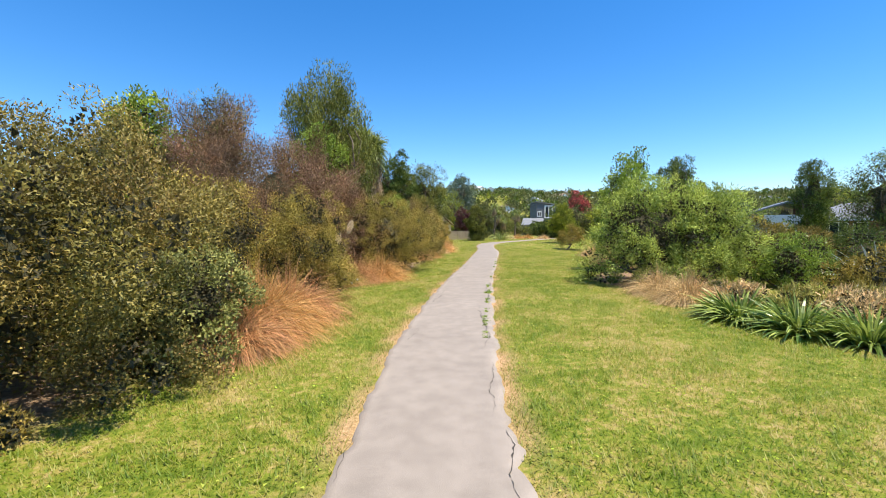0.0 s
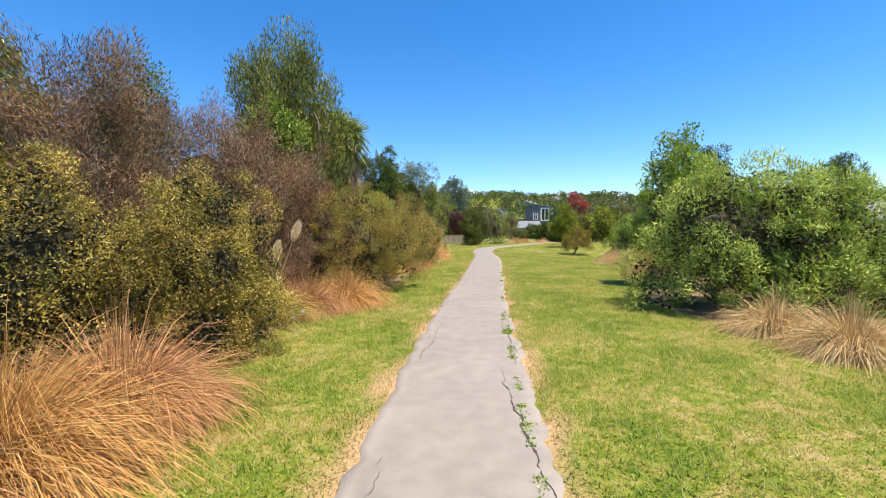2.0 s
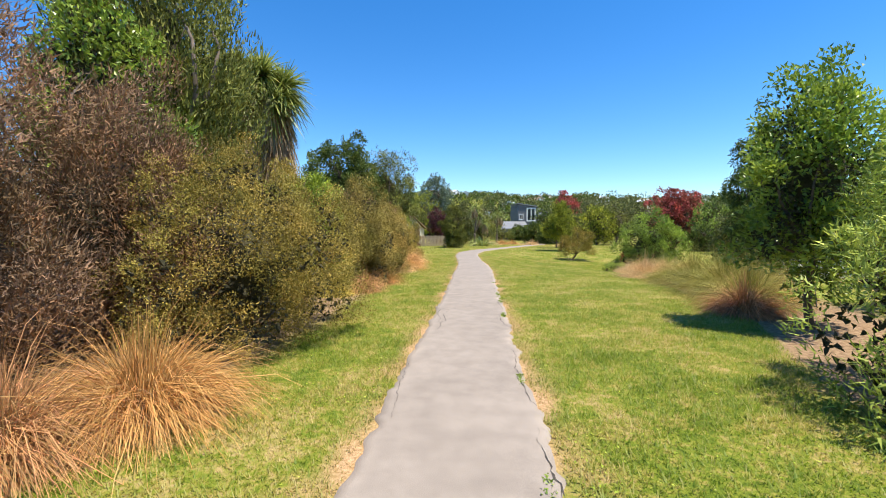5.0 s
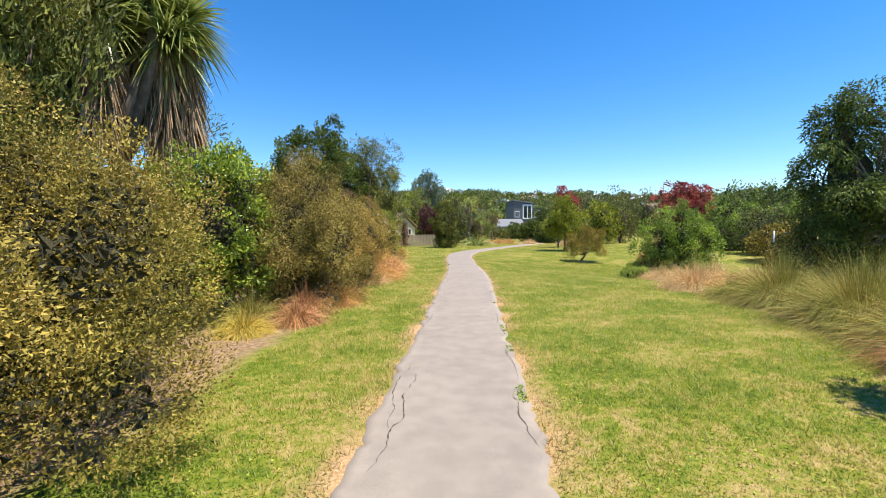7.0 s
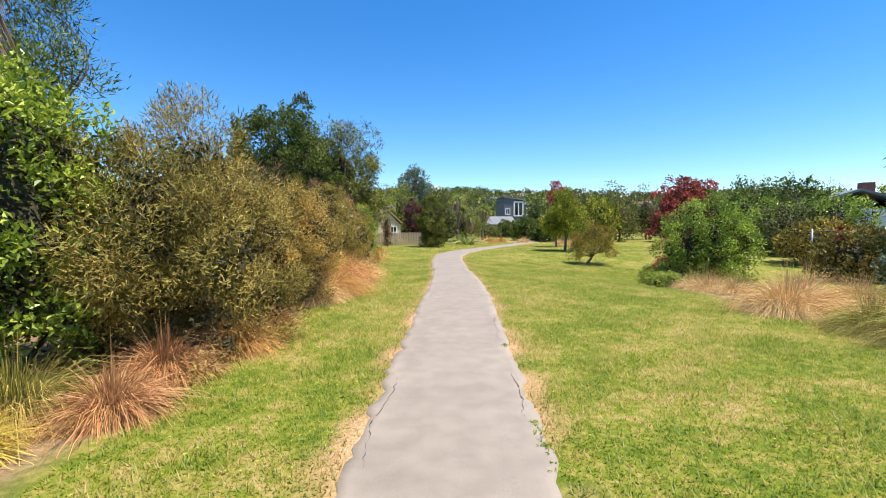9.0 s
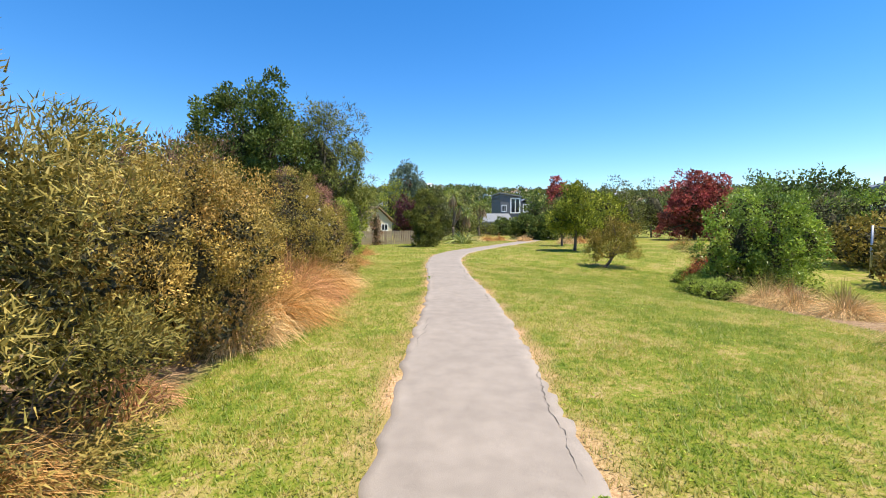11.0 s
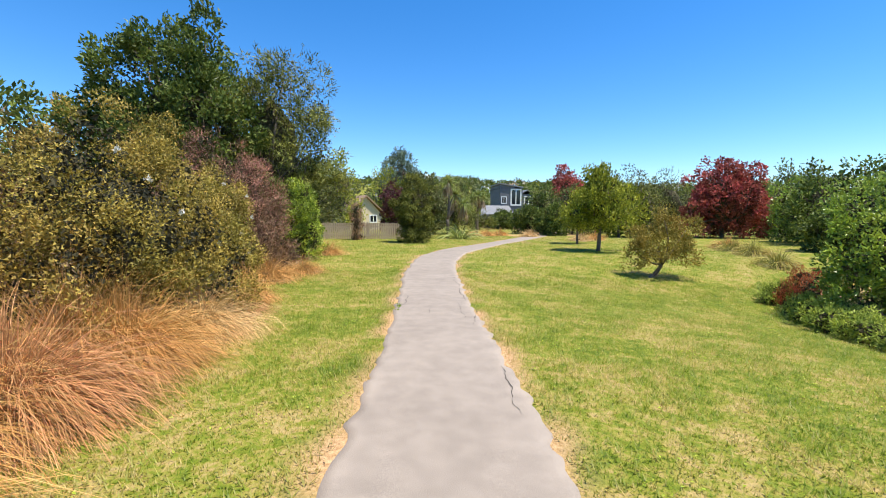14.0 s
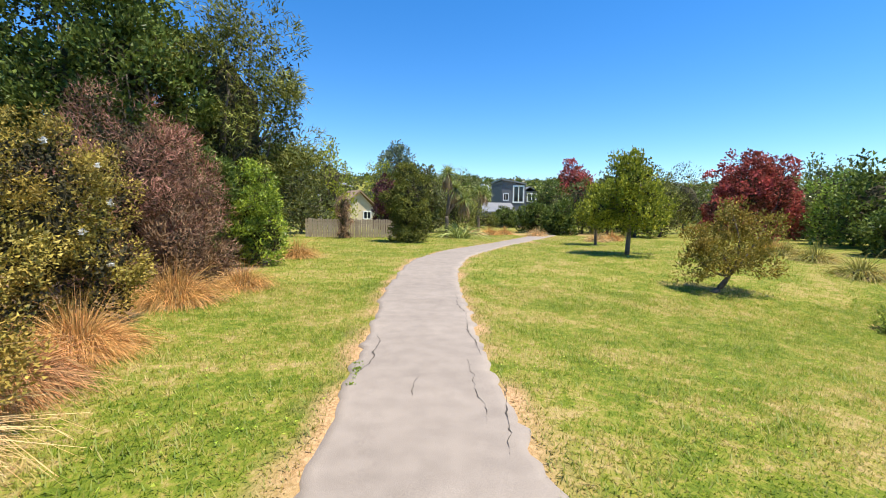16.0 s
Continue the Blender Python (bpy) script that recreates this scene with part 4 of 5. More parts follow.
strap_clump("silver_flax", 11.6, 11.5, 0.8, 1.45, SILVER, 90, "silvery variegated flax clump", "flax", seed=5, width=0.08, droop=0.5)
strap_clump("silver_flax", 15.5, 24.5, 0.8, 1.7, SILVER, 90, "silvery variegated flax clump", "flax", seed=6, width=0.08, droop=0.5)
shrub("dark_weeping_tree", 19.2, 18.6, 1.7, 1.6, 4.9, DEEP, 14000, (0.12, 0.03), "dark drooping tree beyond the stream", "tree", "", 10, 0.8, seed=38, up=-0.5, trunk=(0.12, 1.6, (0, 0)))
cordyline(21.6, 18.9, ((0, 0, 5.2), (0.6, 0.3, 4.9)), 0.14, 0.8, 160, "cabbage tree beyond the stream", 0.5)
shrub("narrow_tree", 29.7, 35.0, 1.15, 1.1, 7.9, DEEP, 12000, (0.16, 0.07), "tall narrow dark green tree", "tree", "", 9, 1.0, seed=39, small=0.5, trunk=(0.12, 1.8, (0, 0)))
tussock("tussock", 6.75, 17.3, 0.6, 1.1, RUST, 1800, "rust-coloured tussock grass at the bed's edge", seed=24)
tussock("tussock", 7.6, 18.2, 0.75, 1.25, GREENTUS, 2600, "tall green tussock grass with browned foot", droop=0.95, seed=25)
tussock("tussock", 8.1, 19.6, 0.85, 1.4, GREENTUS, 3000, "tall green tussock grass with browned foot", droop=0.95, seed=26)
tussock("tussock", 8.6, 21.6, 0.95, 1.35, GREENTUS, 2600, "tall green tussock grass with browned foot", droop=0.95, seed=27)
tussock("tussock", 9.4, 20.3, 1.0, 1.45, GREENTUS, 2000, "tall green tussock grass with browned foot", droop=0.95, seed=28)
tussock("tussock", 8.5, 24.2, 1.0, 1.1, TAN, 2400, "pale tan tussock grass on the bank", seed=29)
tussock("tussock", 9.5, 24.9, 1.0, 1.15, TAN, 2400, "pale tan tussock grass on the bank", seed=30)
tussock("tussock", 10.5, 24.6, 0.95, 1.05, TAN, 1800, "pale tan tussock grass on the bank", seed=31)
tussock("tussock", 8.3, 22.6, 0.6, 0.85, GREENTUS, 1500, "dull green tussock grass on the bank", seed=32)
shrub("weeping_tree", 13.2, 24.6, 1.2, 1.2, 5.6, DEEP, 30000, (0.12, 0.045), "dense dark green weeping tree", "tree", "", 12, 0.5, seed=40, up=-0.5, sprigs=40, trunk=(0.13, 1.5, (0, 0)))
shrub("pittosporum_shrub", 13.7, 33.4, 1.65, 1.4, 3.7, SHINY, 19000, (0.11, 0.06), "rounded green broad-leaved shrub on the bank", "shrub", "", 10, seed=41, gap=0.35, sprigs=60)
shrub("red_stem_plant", 13.4, 35.5, 0.65, 0.55, 1.0, REDHERB, 4000, (0.07, 0.022), "rust-red upright herb at the lawn edge", "herb", "", 6, seed=43, up=1.2)
tussock("tussock", 12.9, 34.9, 0.42, 0.55, TAN, 1000, "small pale tan tussock grass", seed=34)
for k, (x, y, r, h) in enumerate(((13.0, 35.9, 0.45, 0.5), (12.5, 34.6, 0.5, 0.5), (12.0, 33.7, 0.55, 0.55), (11.5, 32.8, 0.55, 0.55), (11.1, 31.9, 0.55, 0.5), (10.6, 31.0, 0.5, 0.45))):
    shrub("groundcover_plant", x, y, r, r, h, WILLOW, 2600, (0.08, 0.028), "low leafy groundcover at the lawn's edge", "groundcover", "groundcover", 6, seed=70 + k, stems=2, sprigs=30)
for k, (x, y, r, h, m) in enumerate(((12.9, 33.8, 0.5, 0.9, STRAW), (12.3, 32.9, 0.5, 0.8, STRAW), (12.2, 31.3, 0.95, 1.35, GREENTUS), (11.6, 30.0, 0.8, 0.9, RUST), (10.6, 29.7, 0.7, 0.75, TAN), (10.2, 28.5, 0.75, 0.7, TAN), (11.3, 28.5, 0.85, 0.9, GREENTUS), (10.0, 27.3, 0.7, 0.7, TAN))):
    tussock("tussock", x, y, r, h, m, 1700, ("dry straw-coloured grass clump on the bank", "tall dull green tussock grass on the bank", "pale tan tussock grass on the bank")[0 if m is STRAW else 1 if m is GREENTUS else 2], seed=50 + k)
for k, (x, y, m) in enumerate(((19.65, 45.3, GREENTUS), (18.99, 43.3, GREENTUS), (17.4, 40.4, GREENTUS), (20.6, 46.8, ORANGE), (16.4, 37.6, GREENTUS), (15.6, 54.0, TAN), (17.2, 55.2, ORANGE), (10.7, 62.0, ORANGE), (9.3, 61.2, TAN), (12.2, 63.2, ORANGE), (14.0, 60.4, TAN))):
    tussock("tussock", x, y, 0.95, 1.05, m, 900, "rounded tussock grass by the far lawn", seed=80 + k, width=0.018)

# ---- trees on the lawn ----
def lawn_tree(x, y, h, w, mat, label, seed, base=1.1, tr=0.10, n=9000, leaf=(0.15, 0.075)):
    """A small tree with a clear trunk and layered sprays of leaves."""
    r = np.random.default_rng(seed)
    rows = [(0, 0, h * 0.55, w * 0.30, w * 0.30, h * 0.26), (0, 0, h * 0.86, w * 0.18, w * 0.18, h * 0.13)]
    for i in range(24):
        t = (i + r.uniform(0, 1)) / 24
        a = i * 2.4 + r.uniform(-0.3, 0.3)
        reach = w * (0.95 - 0.72 * t) * r.uniform(0.55, 1.05)
        s = w * r.uniform(0.16, 0.30) * (1.15 - 0.4 * t)
        rows.append((math.cos(a) * reach, math.sin(a) * reach, base + (h - base) * (0.10 + 0.82 * t), s, s, s * 0.5))
    return shrub("lawn_tree", x, y, w, w, h, mat, n, leaf, label, "tree", "lawn trees", seed=seed, lobes=rows, low=base, gap=0.5,
                 trunk=(tr, base + (h - base) * 0.25, (0, 0)), sprigs=40, rough=0.15, up=0.6, clump=0.7, stretch=1.8)


lawn_tree(12.45, 45.2, 3.95, 1.6, LIME, "yellow-green young tree with a straight trunk", 91)
lawn_tree(13.9, 50.8, 3.2, 1.15, LIME, "small yellow-green tree in the lawn", 92, 0.9, 0.08, 5000)
shrub("leaning_tree", 10.9, 38.6, 1.2, 1.0, 2.0, OLIVE, 6500, (0.10, 0.04), "small leaning tree with an open ragged olive crown", "tree", "", seed=93, low=0.35, gap=0.2, core=False, rough=0.2, clump=0.75, stretch=1.7, sprigs=90,
      lobes=[(0.70, 0.1, 1.15, 0.42, 0.5, 0.30), (0.10, -0.2, 0.95, 0.45, 0.45, 0.28), (-0.50, 0.1, 0.55, 0.36, 0.4, 0.24), (1.20, 0.3, 1.0, 0.38, 0.4, 0.24), (0.75, 0.4, 1.65, 0.36, 0.4, 0.24), (-0.15, 0.3, 1.30, 0.32, 0.35, 0.22), (1.15, -0.2, 1.62, 0.34, 0.35, 0.20),
             (-0.62, -0.2, 0.90, 0.26, 0.3, 0.16), (1.35, 0.0, 0.68, 0.26, 0.3, 0.16), (0.45, 0.0, 1.95, 0.22, 0.25, 0.16)],
      trunk=(0.085, 0.42, (0.45, 0.0)))
shrub("pittosporum_tree", 4.05, 52.2, 1.12, 1.1, 4.1, NEEDLE, 16000, (0.14, 0.06), "dense green small tree at the bend of the path", "tree", "", 11, seed=94, up=-0.1, rough=0.13, sprigs=40)
cordyline(11.7, 71.0, ((0, 0, 4.0), (0.5, 0.1, 3.8), (-0.5, 0.2, 3.7)), 0.18, 1.0, 130, "cabbage tree with a stout bare trunk", 0.5)
cordyline(6.7, 57.5, ((0, 0, 4.3), (0.6, 0.2, 3.3), (1.2, 0.1, 2.6)), 0.14, 0.85, 150, "green cabbage tree behind the path's bend", 0.6)
strap_clump("flax_clump", 7.6, 57.0, 0.9, 2.2, CORDY, 120, "tall green flax clump", "flax", seed=8, width=0.09)
shrub("purple_tree", 2.9, 64.0, 1.1, 1.0, 4.5, PURPLE, 5000, (0.22, 0.12), "dark purple-leaved small tree", "tree", "", 9, seed=95)
shrub("grey_weeping_tree", 0.15, 55.2, 0.45, 0.45, 2.9, BROWN, 5000, (0.14, 0.016), "grey-brown weeping small tree by the fence", "tree", "", 8, seed=96, up=-0.8)
shrub("red_maple", 31.5, 60.2, 3.3, 2.8, 6.5, MAPLE, 13000, (0.26, 0.16), "dark red-leaved spreading tree", "tree", "", 13, 0.5, seed=97, small=0.34, rough=0.13, trunk=(0.2, 1.6, (0, 0)))
cordyline(35.2, 60.3, ((0, 0, 4.5), (0.3, 0.1, 4.7)), 0.2, 0.95, 160, "cabbage tree with a bare leaning trunk", 0.7)
shrub("red_tree", 23.4, 75.0, 1.7, 1.6, 7.4, MAPLE, 5000, (0.3, 0.18), "red-leaved tree beyond the hedges", "tree", "", 9, 2.2, seed=98, trunk=(0.14, 2.4, (0, 0)))
shrub("cedar_tree", 4.3, 109.0, 3.4, 3.0, 14.8, GREY, 7000, (0.6, 0.2), "tall blue-grey open cedar", "conifer", "", 11, 3.0, seed=99, small=0.33, gap=0.2, rough=0.15, core=False, trunk=(0.3, 11.0, (0.2, 0)))

# ---- belt of garden trees behind the lawn ----
BELT = ((-3.6, 61.5, 1.7, 6.2, FARLEAF), (-4.6, 57.0, 2.2, 6.4, FARLEAF), (-3.0, 72.0, 2.2, 8.4, LIME), (1.5, 92.0, 2.4, 9.2, LIME), (-7.5, 52.0, 2.4, 6.0, DEEP),
        (5.9, 66.0, 1.6, 5.4, FARLEAF), (8.8, 67.0, 1.8, 5.0, NEEDLE), (10.0, 76.0, 1.6, 5.2, NEEDLE),
        (16.6, 68.0, 1.6, 2.6, DEEP), (14.2, 82.0, 1.7, 2.4, NEEDLE), (18.4, 86.0, 1.8, 2.6, DEEP), (18.9, 70.5, 2.0, 5.0, DEEP), (20.6, 67.0, 2.0, 4.6, FARLEAF), (17.0, 63.5, 1.3, 2.6, DEEP), (22.6, 66.0, 1.7, 4.0, NEEDLE),
        (25.3, 71.0, 2.4, 5.8, FARLEAF), (22.0, 60.5, 1.9, 4.6, LIME), (25.0, 62.0, 2.1, 5.0, NEEDLE), (28.9, 70.0, 2.6, 6.8, FARLEAF), (33.0, 70.0, 2.8, 6.6, NEEDLE), (38.0, 66.0, 2.4, 5.6, DEEP),
        (31.6, 52.4, 2.1, 4.6, SHINY), (29.3, 49.4, 2.2, 4.6, DEEP), (32.0, 48.8, 2.6, 5.4, DEEP), (27.0, 44.6, 2.2, 3.4, SHINY), (29.5, 45.2, 2.4, 4.7, DEEP), (24.4, 44.5, 1.4, 2.2, DEEP),
        (24.8, 40.6, 1.8, 3.0, FARLEAF), (26.4, 39.6, 2.0, 3.4, SHINY), (22.9, 37.4, 1.6, 2.2, OLIVE), (20.3, 33.0, 1.6, 2.0, OLIVE_DARK), (18.3, 28.6, 1.6, 1.9, GREY), (21.6, 30.0, 1.9, 2.6, DEEP),
        (20.8, 24.6, 1.6, 1.5, OLIVE_DARK), (17.6, 14.6, 1.6, 1.9, DEEP), (16.8, 11.0, 1.5, 1.6, OLIVE_DARK), (23.8, 20.5, 2.0, 2.6, DEEP), (14.9, 20.6, 1.3, 1.9, OLIVE),
        (30.6, 36.4, 1.5, 1.9, FARLEAF), (36.5, 57.0, 2.8, 5.4, FARLEAF), (40.5, 62.0, 3.0, 6.2, DEEP), (45.0, 66.0, 3.2, 6.8, FARLEAF), (50.5, 63.0, 3.4, 6.6, NEEDLE), (47.0, 52.0, 2.6, 6.6, LIME), (52.0, 55.0, 3.0, 6.2, DEEP), (56.0, 48.0, 3.0, 5.6, FARLEAF),
        (-9.0, 24.0, 2.2, 4.4, DEEP), (-7.6, 29.0, 2.0, 3.6, OLIVE_DARK), (-6.2, 34.0, 2.0, 3.6, OLIVE_DARK), (-10.5, 16.0, 2.6, 5.6, DEEP), (-10.0, 7.0, 2.4, 4.2, OLIVE_DARK), (-6.5, 24.6, 1.6, 3.0, OLIVE_DARK), (-9.5, 37.0, 2.4, 5.0, DEEP), (-11.5, 45.0, 2.8, 6.4, DEEP))
KIND = {OLIVE_DARK: "dark olive", DEEP: "dark green", LIME: "yellow-green", NEEDLE: "feathery olive", SHINY: "glossy green", GREY: "grey-green", FARLEAF: "mid green", OLIVE: "olive"}
for k, (x, y, w, h, m) in enumerate(BELT):
    tall = h > 3.3
    size = 0.19 if y < 45 else 0.29
    shrub("garden_tree" if tall else "garden_shrub", x, y, w, w * 0.9, h, m, 3400 if y < 45 else 2700, (size, size * (0.25 if m is NEEDLE else 0.58)),
          "%s %s in the belt behind the lawn" % (KIND[m], "tree" if tall else "shrub"), "tree" if tall else "shrub", "background planting", 9, 0.0 if not tall else 0.3, seed=200 + k, rough=0.13, small=0.38,
          trunk=(0.12, h * 0.3, (0, 0)) if tall else None)

# ---- buildings ----
GREYWALL = plain("grey_weatherboard", (0.10, 0.105, 0.12), (0.15, 0.155, 0.17), 3.0, 0.7)
WHITE = plain("white_paint", (0.72, 0.72, 0.70), (0.82, 0.82, 0.80), 3.0, 0.5, 0.05)
CREAM = plain("cream_wall", (0.52, 0.43, 0.28), (0.62, 0.53, 0.37), 2.0, 0.85)
ROOFGREY = plain("grey_iron_roof", (0.15, 0.155, 0.165), (0.23, 0.235, 0.245), 2.0, 0.5, 0.1)
PALEROOF = plain("pale_roof", (0.48, 0.50, 0.54), (0.60, 0.62, 0.66), 2.0, 0.5, 0.1)
BROWNROOF = plain("brown_tile_roof", (0.20, 0.13, 0.08), (0.32, 0.22, 0.14), 4.0, 0.8, 0.3)
BRICK = plain("red_brown_brick", (0.16, 0.06, 0.04), (0.28, 0.12, 0.08), 8.0, 0.9, 0.3)
TIMBER = plain("weathered_fence_timber", (0.36, 0.27, 0.19), (0.56, 0.44, 0.33), 7.0, 0.9, 0.3)
RED = plain("red_cloth", (0.50, 0.02, 0.03), (0.62, 0.04, 0.05), 5.0, 0.9)
YELLOW = plain("yellow_plastic", (0.70, 0.45, 0.02), (0.80, 0.55, 0.04), 5.0, 0.5)
METAL = plain("galvanised_metal", (0.35, 0.36, 0.37), (0.5, 0.51, 0.52), 9.0, 0.45, 0.1, 0.8)
PANE, _nt, _b, _o = material("window_glass")
_b.inputs["Base Color"].default_value, _b.inputs["Roughness"].default_value = (0.02, 0.025, 0.03, 1), 0.06


def solid(name, parent, mat, *boxes, label=""):
    bm = bmesh.new()
    for b in boxes:
        box(bm, *b)
    return part(name, bm, mat, parent, label)


def gable(name, parent, mat, x0, x1, y0, y1, z0, z1, thick=0.15, over=0.35):
    """A pitched roof with its ridge along y."""
    bm = bmesh.new()
    xm = (x0 + x1) / 2
    prof = [(x0 - over, z0), (xm, z1), (x1 + over, z0), (x1 + over, z0 + thick), (xm, z1 + thick * 1.3), (x0 - over, z0 + thick)]
    ends = [[bm.verts.new((x, y, z)) for x, z in prof] for y in (y0 - over, y1 + over)]
    for k in range(6):
        bm.faces.new((ends[0][k], ends[0][(k + 1) % 6], ends[1][(k + 1) % 6], ends[1][k]))
    for e4 in ends:
        for quad in ((0, 1, 4, 5), (1, 2, 3, 4)):
            bm.faces.new([e4[q] for q in quad])
    return part(name, bm, mat, parent)


def gable_wall(name, parent, mat, x0, x1, y0, y1, z0, z1):
    """Walls of a house with gabled ends, up to the eaves z0 and the ridge z1."""
    bm = bmesh.new()
    prof = [(x0, 0), (x1, 0), (x1, z0), ((x0 + x1) / 2, z1), (x0, z0)]
    ends = [[bm.verts.new((x, y, z)) for x, z in prof] for y in (y0, y1)]
    for k in range(5):
        bm.faces.new((ends[0][k], ends[0][(k + 1) % 5], ends[1][(k + 1) % 5], ends[1][k]))
    bm.faces.new(ends[0])
    bm.faces.new(ends[1])
    return part(name, bm, mat, parent)


def window(parent, x0, x1, y, z0, z1, mullions=1, bar=0.12):
    """A window on a wall that faces -y."""
    w = solid("window", parent, WHITE, (x0, x1, y - 0.08, y + 0.02, z0, z0 + bar), (x0, x1, y - 0.08, y + 0.02, z1 - bar, z1),
              (x0, x0 + bar, y - 0.08, y + 0.02, z0 + bar, z1 - bar), (x1 - bar, x1, y - 0.08, y + 0.02, z0 + bar, z1 - bar),
              *((x0 + (x1 - x0) * (k + 1) / (mullions + 1) - bar / 3, x0 + (x1 - x0) * (k + 1) / (mullions + 1) + bar / 3, y - 0.07, y + 0.02, z0 + bar, z1 - bar) for k in range(mullions)),
              label="white window frame")
    solid("pane", w, PANE, (x0 + bar * 0.9, x1 - bar * 0.9, y - 0.035, y - 0.02, z0 + bar * 0.9, z1 - bar * 0.9))
    return w


def modern_house():
    ob = thing("house", 21.6, 95.0, "modern two-storey dark grey house with white-framed windows", "house", "houses")
    solid("wall", ob, GREYWALL, (-1.3, 2.5, 0, 7, 0, 6.6))
    bm = bmesh.new()
    v = [bm.verts.new(c) for c in ((-1.4, -0.2, 7.2), (2.6, -0.2, 6.6), (2.6, 7.2, 6.6), (-1.4, 7.2, 7.2), (-1.4, -0.2, 7.4), (2.6, -0.2, 6.8), (2.6, 7.2, 6.8), (-1.4, 7.2, 7.4))]
    for q in ((0, 1, 2, 3), (4, 5, 6, 7), (0, 1, 5, 4), (1, 2, 6, 5), (2, 3, 7, 6), (3, 0, 4, 7)):
        bm.faces.new([v[k] for k in q])
    part("roof", bm, ROOFGREY, ob)
    solid("upper_wall", ob, GREYWALL, (-1.3, 1.0, 0.01, 6.9, 6.5, 7.05))
    solid("wing_wall", ob, GREYWALL, (2.5, 5.0, 1.5, 7, 0, 5.7))
    gable("wing_roof", ob, ROOFGREY, 2.5, 5.0, 1.5, 7, 5.5, 6.3, 0.12, 0.15)
    window(ob, 0.45, 2.3, 0, 3.7, 6.45, 1, 0.22)
    window(ob, 3.2, 4.8, 1.5, 3.9, 5.4, 1, 0.2)
    window(ob, -1.1, -0.2, 0, 4.0, 5.2, 1, 0.12)
    solid("garage_wall", ob, GREYWALL, (-4.6, -0.9, -2.6, -0.1, 0, 2.1))
    solid("garage_door", ob, WHITE, (-2.6, -1.2, -2.68, -2.58, 0, 1.8), label="white garage door")
    bm = bmesh.new()
    v = [bm.verts.new(c) for c in ((-5.2, -3.0, 2.0), (0.2, -3.0, 2.2), (0.2, 0, 3.5), (-4.2, 0, 3.5), (-5.2, -3.0, 2.2), (0.2, -3.0, 2.4), (0.2, 0, 3.7), (-4.2, 0, 3.7))]
    for q in ((0, 1, 2, 3), (4, 5, 6, 7), (0, 1, 5, 4), (1, 2, 6, 5), (2, 3, 7, 6), (3, 0, 4, 7)):
        bm.faces.new([v[k] for k in q])
    part("garage_roof", bm, ROOFGREY, ob, "grey iron garage roof")


modern_house()
ob = thing("house", -0.6, 80.0, "cream gabled house with a brown roof", "house", "houses", 32)
gable_wall("wall", ob, CREAM, -2.3, 2.3, 0, 8, 2.0, 4.1)
gable("roof", ob, BROWNROOF, -2.3, 2.3, 0, 8, 2.0, 4.1, 0.16)
window(ob, 0.5, 1.6, 0, 0.9, 1.9)
ob = thing("house", 40.0, 50.0, "white house with a grey roof and a brick chimney", "house", "houses", -28)
solid("wall", ob, WHITE, (-4.5, 4.5, 0, 8, 0, 3.1))
gable("roof", ob, ROOFGREY, -4.5, 4.5, 0, 8, 2.95, 4.6, 0.15)
solid("chimney", ob, BRICK, (0.6, 1.5, 1.2, 2.0, 3.0, 5.4), label="red brick chimney")
window(ob, -3.6, -2.0, 0, 1.1, 2.4)
ob = thing("house", 37.6, 38.5, "brown brick house with a grey hipped roof", "house", "houses", -38)
solid("wall", ob, BRICK, (-4.2, 5, 0, 7, 0, 2.45))
bm = bmesh.new()
v = [bm.verts.new(c) for c in ((-4.8, -0.6, 2.4), (5.6, -0.6, 2.4), (5.6, 7.6, 2.4), (-4.8, 7.6, 2.4), (-1.4, 3.5, 4.0), (2.4, 3.5, 4.0))]
for q in ((0, 1, 5, 4), (1, 2, 5), (2, 3, 4, 5), (3, 0, 4), (3, 2, 1, 0)):
    bm.faces.new([v[k] for k in q])
part("roof", bm, ROOFGREY, ob)
solid("fascia", ob, WHITE, (-4.8, 5.6, -0.66, -0.58, 2.25, 2.42), label="white fascia board")
window(ob, -3.8, -1.2, 0, 0.85, 2.15, 3, 0.09)
window(ob, -0.9, 0.1, 0, 0.6, 2.15, 0, 0.09)


def paling_fence():
    ob = thing("fence", 1.0, 56.2, "weathered timber paling fence at the lawn's end", "fence")
    for k in range(3):
        solid("post", ob, TIMBER, (-3.0 + k * 2.8, -2.9 + k * 2.8, 0.03, 0.13, -0.1, 1.2))
    for z in (0.25, 0.85):
        solid("rail", ob, TIMBER, (-3.2, 3.0, 0.0, 0.05, z, z + 0.09))
    bm = bmesh.new()
    box(bm, -0.06, 0.06, -0.022, -0.002, 0.0, 1.12)
    first = part("paling", bm, TIMBER, ob)
    first.location = (-3.15, 0, 0.03)
    for k in range(1, 42):
        p = first.copy()
        scene.collection.objects.link(p)
        p.location = (-3.15 + k * 0.148, 0, 0.03 + RNG.uniform(-0.03, 0.03))


paling_fence()


def clothesline():
    ob = thing("clothesline", 22.2, 34.3, "washing line between two posts", "clothesline", turn=-30)
    for x in (-2.0, 2.0):
        bm = bmesh.new()
        tube(bm, [(x, 0, -0.1), (x, 0, 2.05)], [0.04, 0.04], 8)
        part("post", bm, METAL, ob)
    bm = bmesh.new()
    tube(bm, [(-2, 0, 2.00), (-1, 0, 1.94), (0, 0, 1.92), (1, 0, 1.94), (2, 0, 2.00)], [0.008] * 5, 5)
    part("wire", bm, METAL, ob)
    return ob


clothesline()


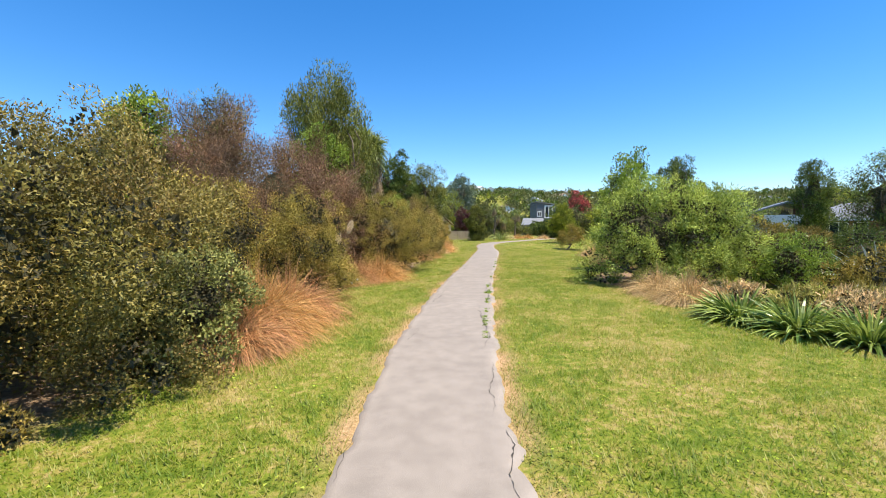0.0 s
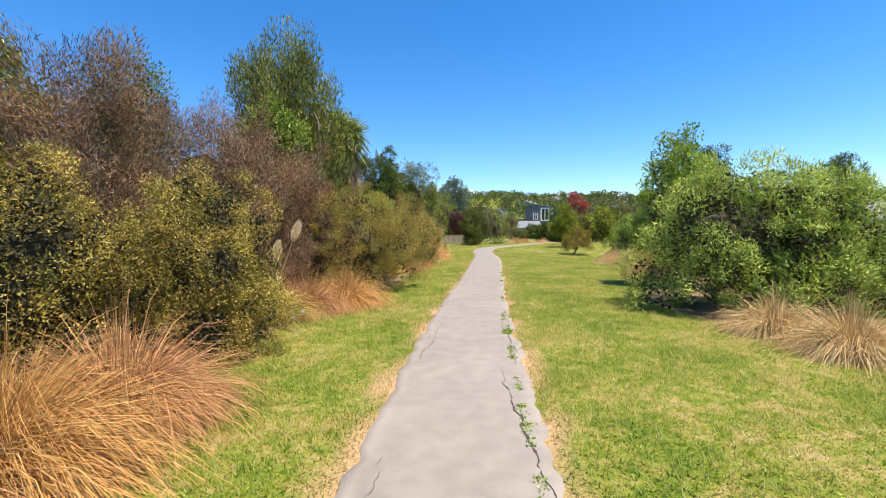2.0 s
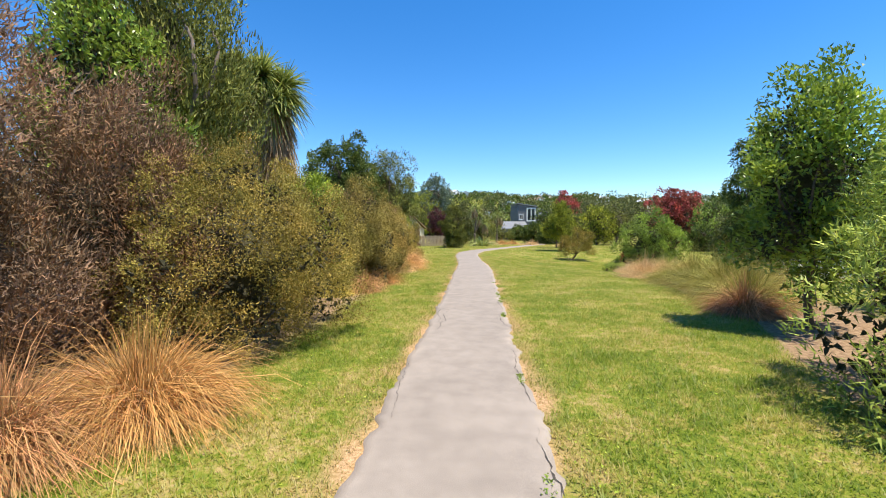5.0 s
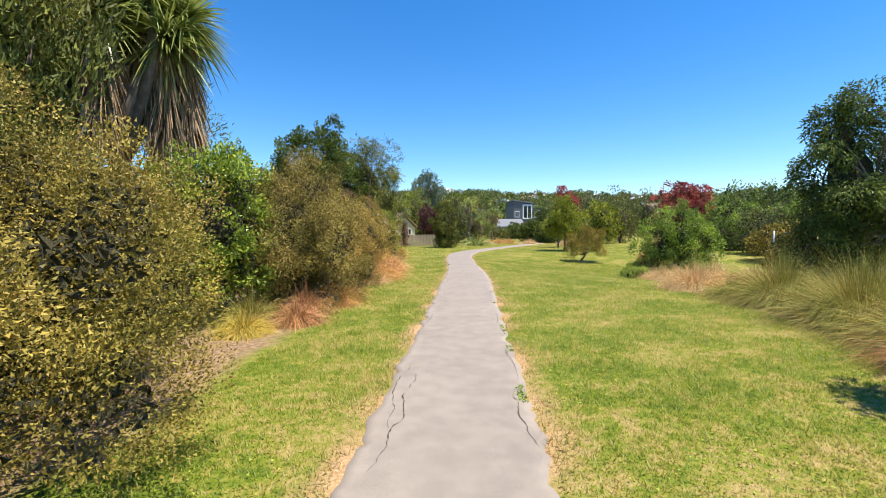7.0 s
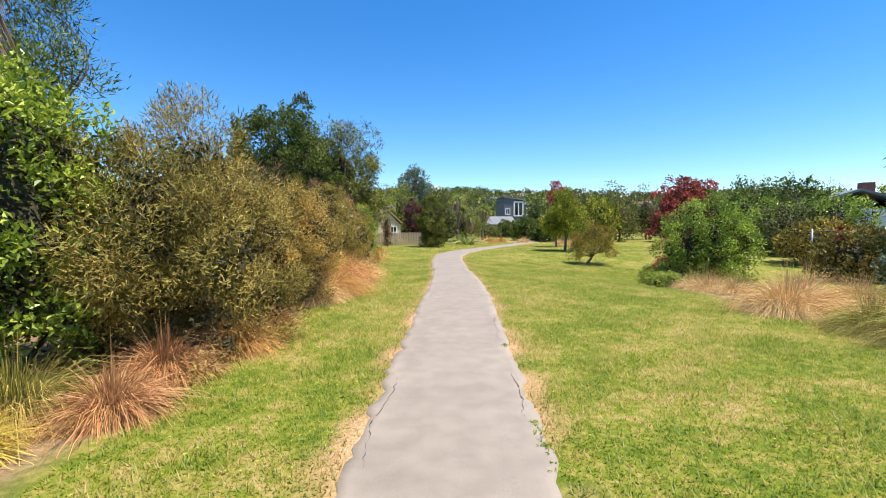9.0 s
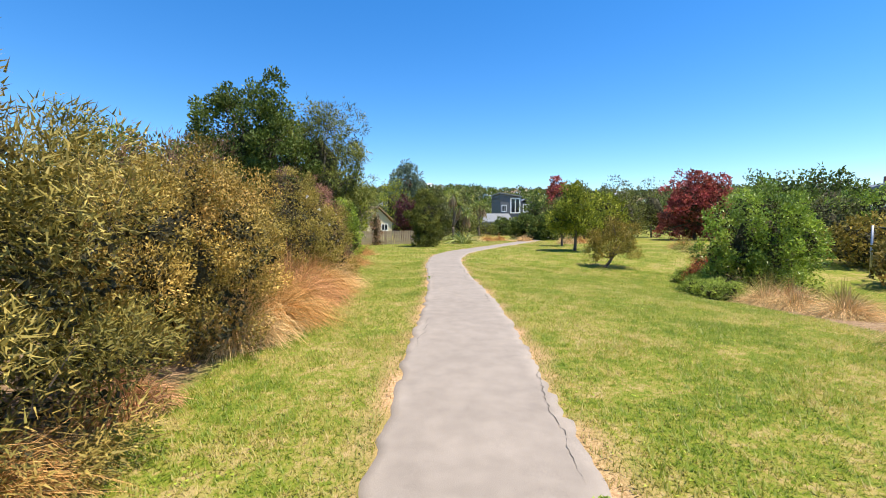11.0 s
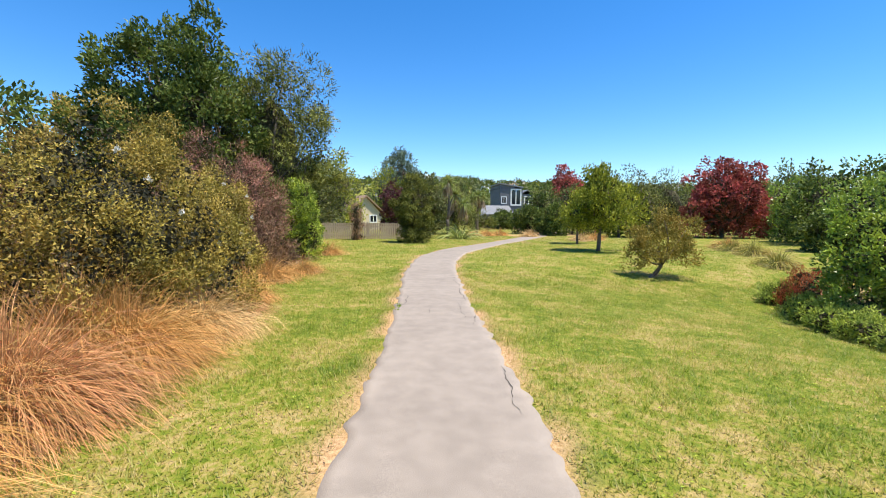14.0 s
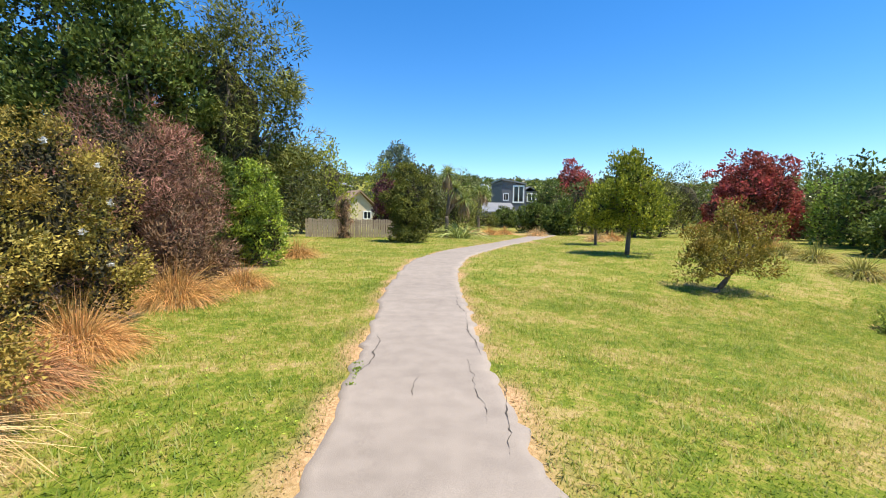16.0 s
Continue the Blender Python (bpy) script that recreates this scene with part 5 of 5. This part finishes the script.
def garment(dx, w, h, mat, label):
    """A shirt pegged by its hem, with a few folds."""
    m = pose(22.2, 34.3, 0, 0, 0, -30) @ Matrix.Translation((dx, -0.02, 1.93 - h - 0.4))
    bm = bmesh.new()
    rows = []
    for i in range(9):
        u = i / 8 - 0.5
        rows.append([bm.verts.new((u * w * (1 - 0.15 * (1 - k / 5)), 0.05 * math.sin(i * 1.7) * (1 - k / 7), h * k / 5)) for k in range(6)])
    for one, two in zip(rows, rows[1:]):
        for k in range(5):
            bm.faces.new((one[k], two[k], two[k + 1], one[k + 1])).smooth = True
    bmesh.ops.solidify(bm, geom=bm.faces[:], thickness=0.015)
    me = bpy.data.meshes.new("garment")
    bm.to_mesh(me)
    bm.free()
    me.materials.append(mat)
    ob = new("garment", me)
    ob.matrix_basis = m
    tagged(ob, label, "clothing", "washing")


garment(-0.9, 0.6, 0.95, RED, "red garment hung on the washing line")
garment(-0.2, 0.5, 0.9, WHITE, "white garment hung on the washing line")
garment(0.4, 0.5, 0.85, METAL, "grey garment hung on the washing line")
ob = thing("garden_chair", 33.2, 35.6, "yellow plastic garden chair by the brick house", "chair", turn=-35)
solid("seat", ob, YELLOW, (-0.25, 0.25, -0.25, 0.25, 0.42, 0.47))
solid("backrest", ob, YELLOW, (-0.25, 0.25, 0.21, 0.26, 0.47, 0.95))
for sx in (-0.22, 0.18):
    for sy in (-0.22, 0.18):
        solid("leg", ob, YELLOW, (sx, sx + 0.04, sy, sy + 0.04, 0, 0.42))

# ---- far hillside ----
g = np.random.default_rng(77)


def far_crowns(count, x0, x1, y0, y1, size, per, quad, mat, label, seed):
    """Many distant tree crowns, each a ragged heap of leaf sprays."""
    r = np.random.default_rng(seed)
    x, y = r.uniform(x0, x1, count), r.uniform(y0, y1, count)
    s = size * r.uniform(0.6, 1.4, count)
    u = unit(r.normal(size=(count, per, 3)))
    u[..., 2] = np.abs(u[..., 2]) * 1.2 - 0.15
    p = np.stack([x, y, land(x, y) + s * 0.35], 1)[:, None] + u * s[:, None, None] * r.uniform(0.55, 1.05, (count, per, 1))
    p = p.reshape(-1, 3)
    ob = new("far_woods", leaf_mesh("far_woods", p, u.reshape(-1, 3) + r.normal(size=p.shape) * 0.6, quad, quad * 0.7, mat))
    tagged(ob, label, "trees", kind="stuff")


far_crowns(170, -60, 150, 112, 170, 3.0, 100, 1.3, FARLEAF, "mixed green garden trees in the distance", 1)
far_crowns(60, -60, 150, 105, 160, 2.8, 90, 1.2, DEEP, "dark garden trees in the distance", 2)
far_crowns(760, -260, 420, 185, 590, 5.6, 70, 2.4, FARLEAF, "green trees over the far hillside", 3)
far_crowns(300, -260, 420, 200, 590, 5.5, 70, 2.6, DEEP, "dark pines over the far hillside", 4)
far_crowns(40, -200, 420, 180, 560, 4.5, 50, 2.2, LIME, "yellow-green trees over the far hillside", 5)
for k in range(46):
    x, y = g.uniform(-60, 330), g.uniform(230, 575)
    z = float(land(x, y))
    w, dd = g.uniform(4, 7), g.uniform(7, 11)
    ob = thing("hill_house", x, y, "small pale house on the far hillside", "house", "hillside houses", g.uniform(-50, 50), z)
    gable_wall("wall", ob, WHITE if k % 3 else CREAM, -w, w, 0, dd, 5.5, 8.0)
    gable("roof", ob, (ROOFGREY, PALEROOF, BROWNROOF)[k % 3], -w, w, 0, dd, 5.5, 8.0, 0.4, 0.6)
    window(ob, -w * 0.6, -w * 0.1, 0, 2.5, 4.5, 1, 0.3)
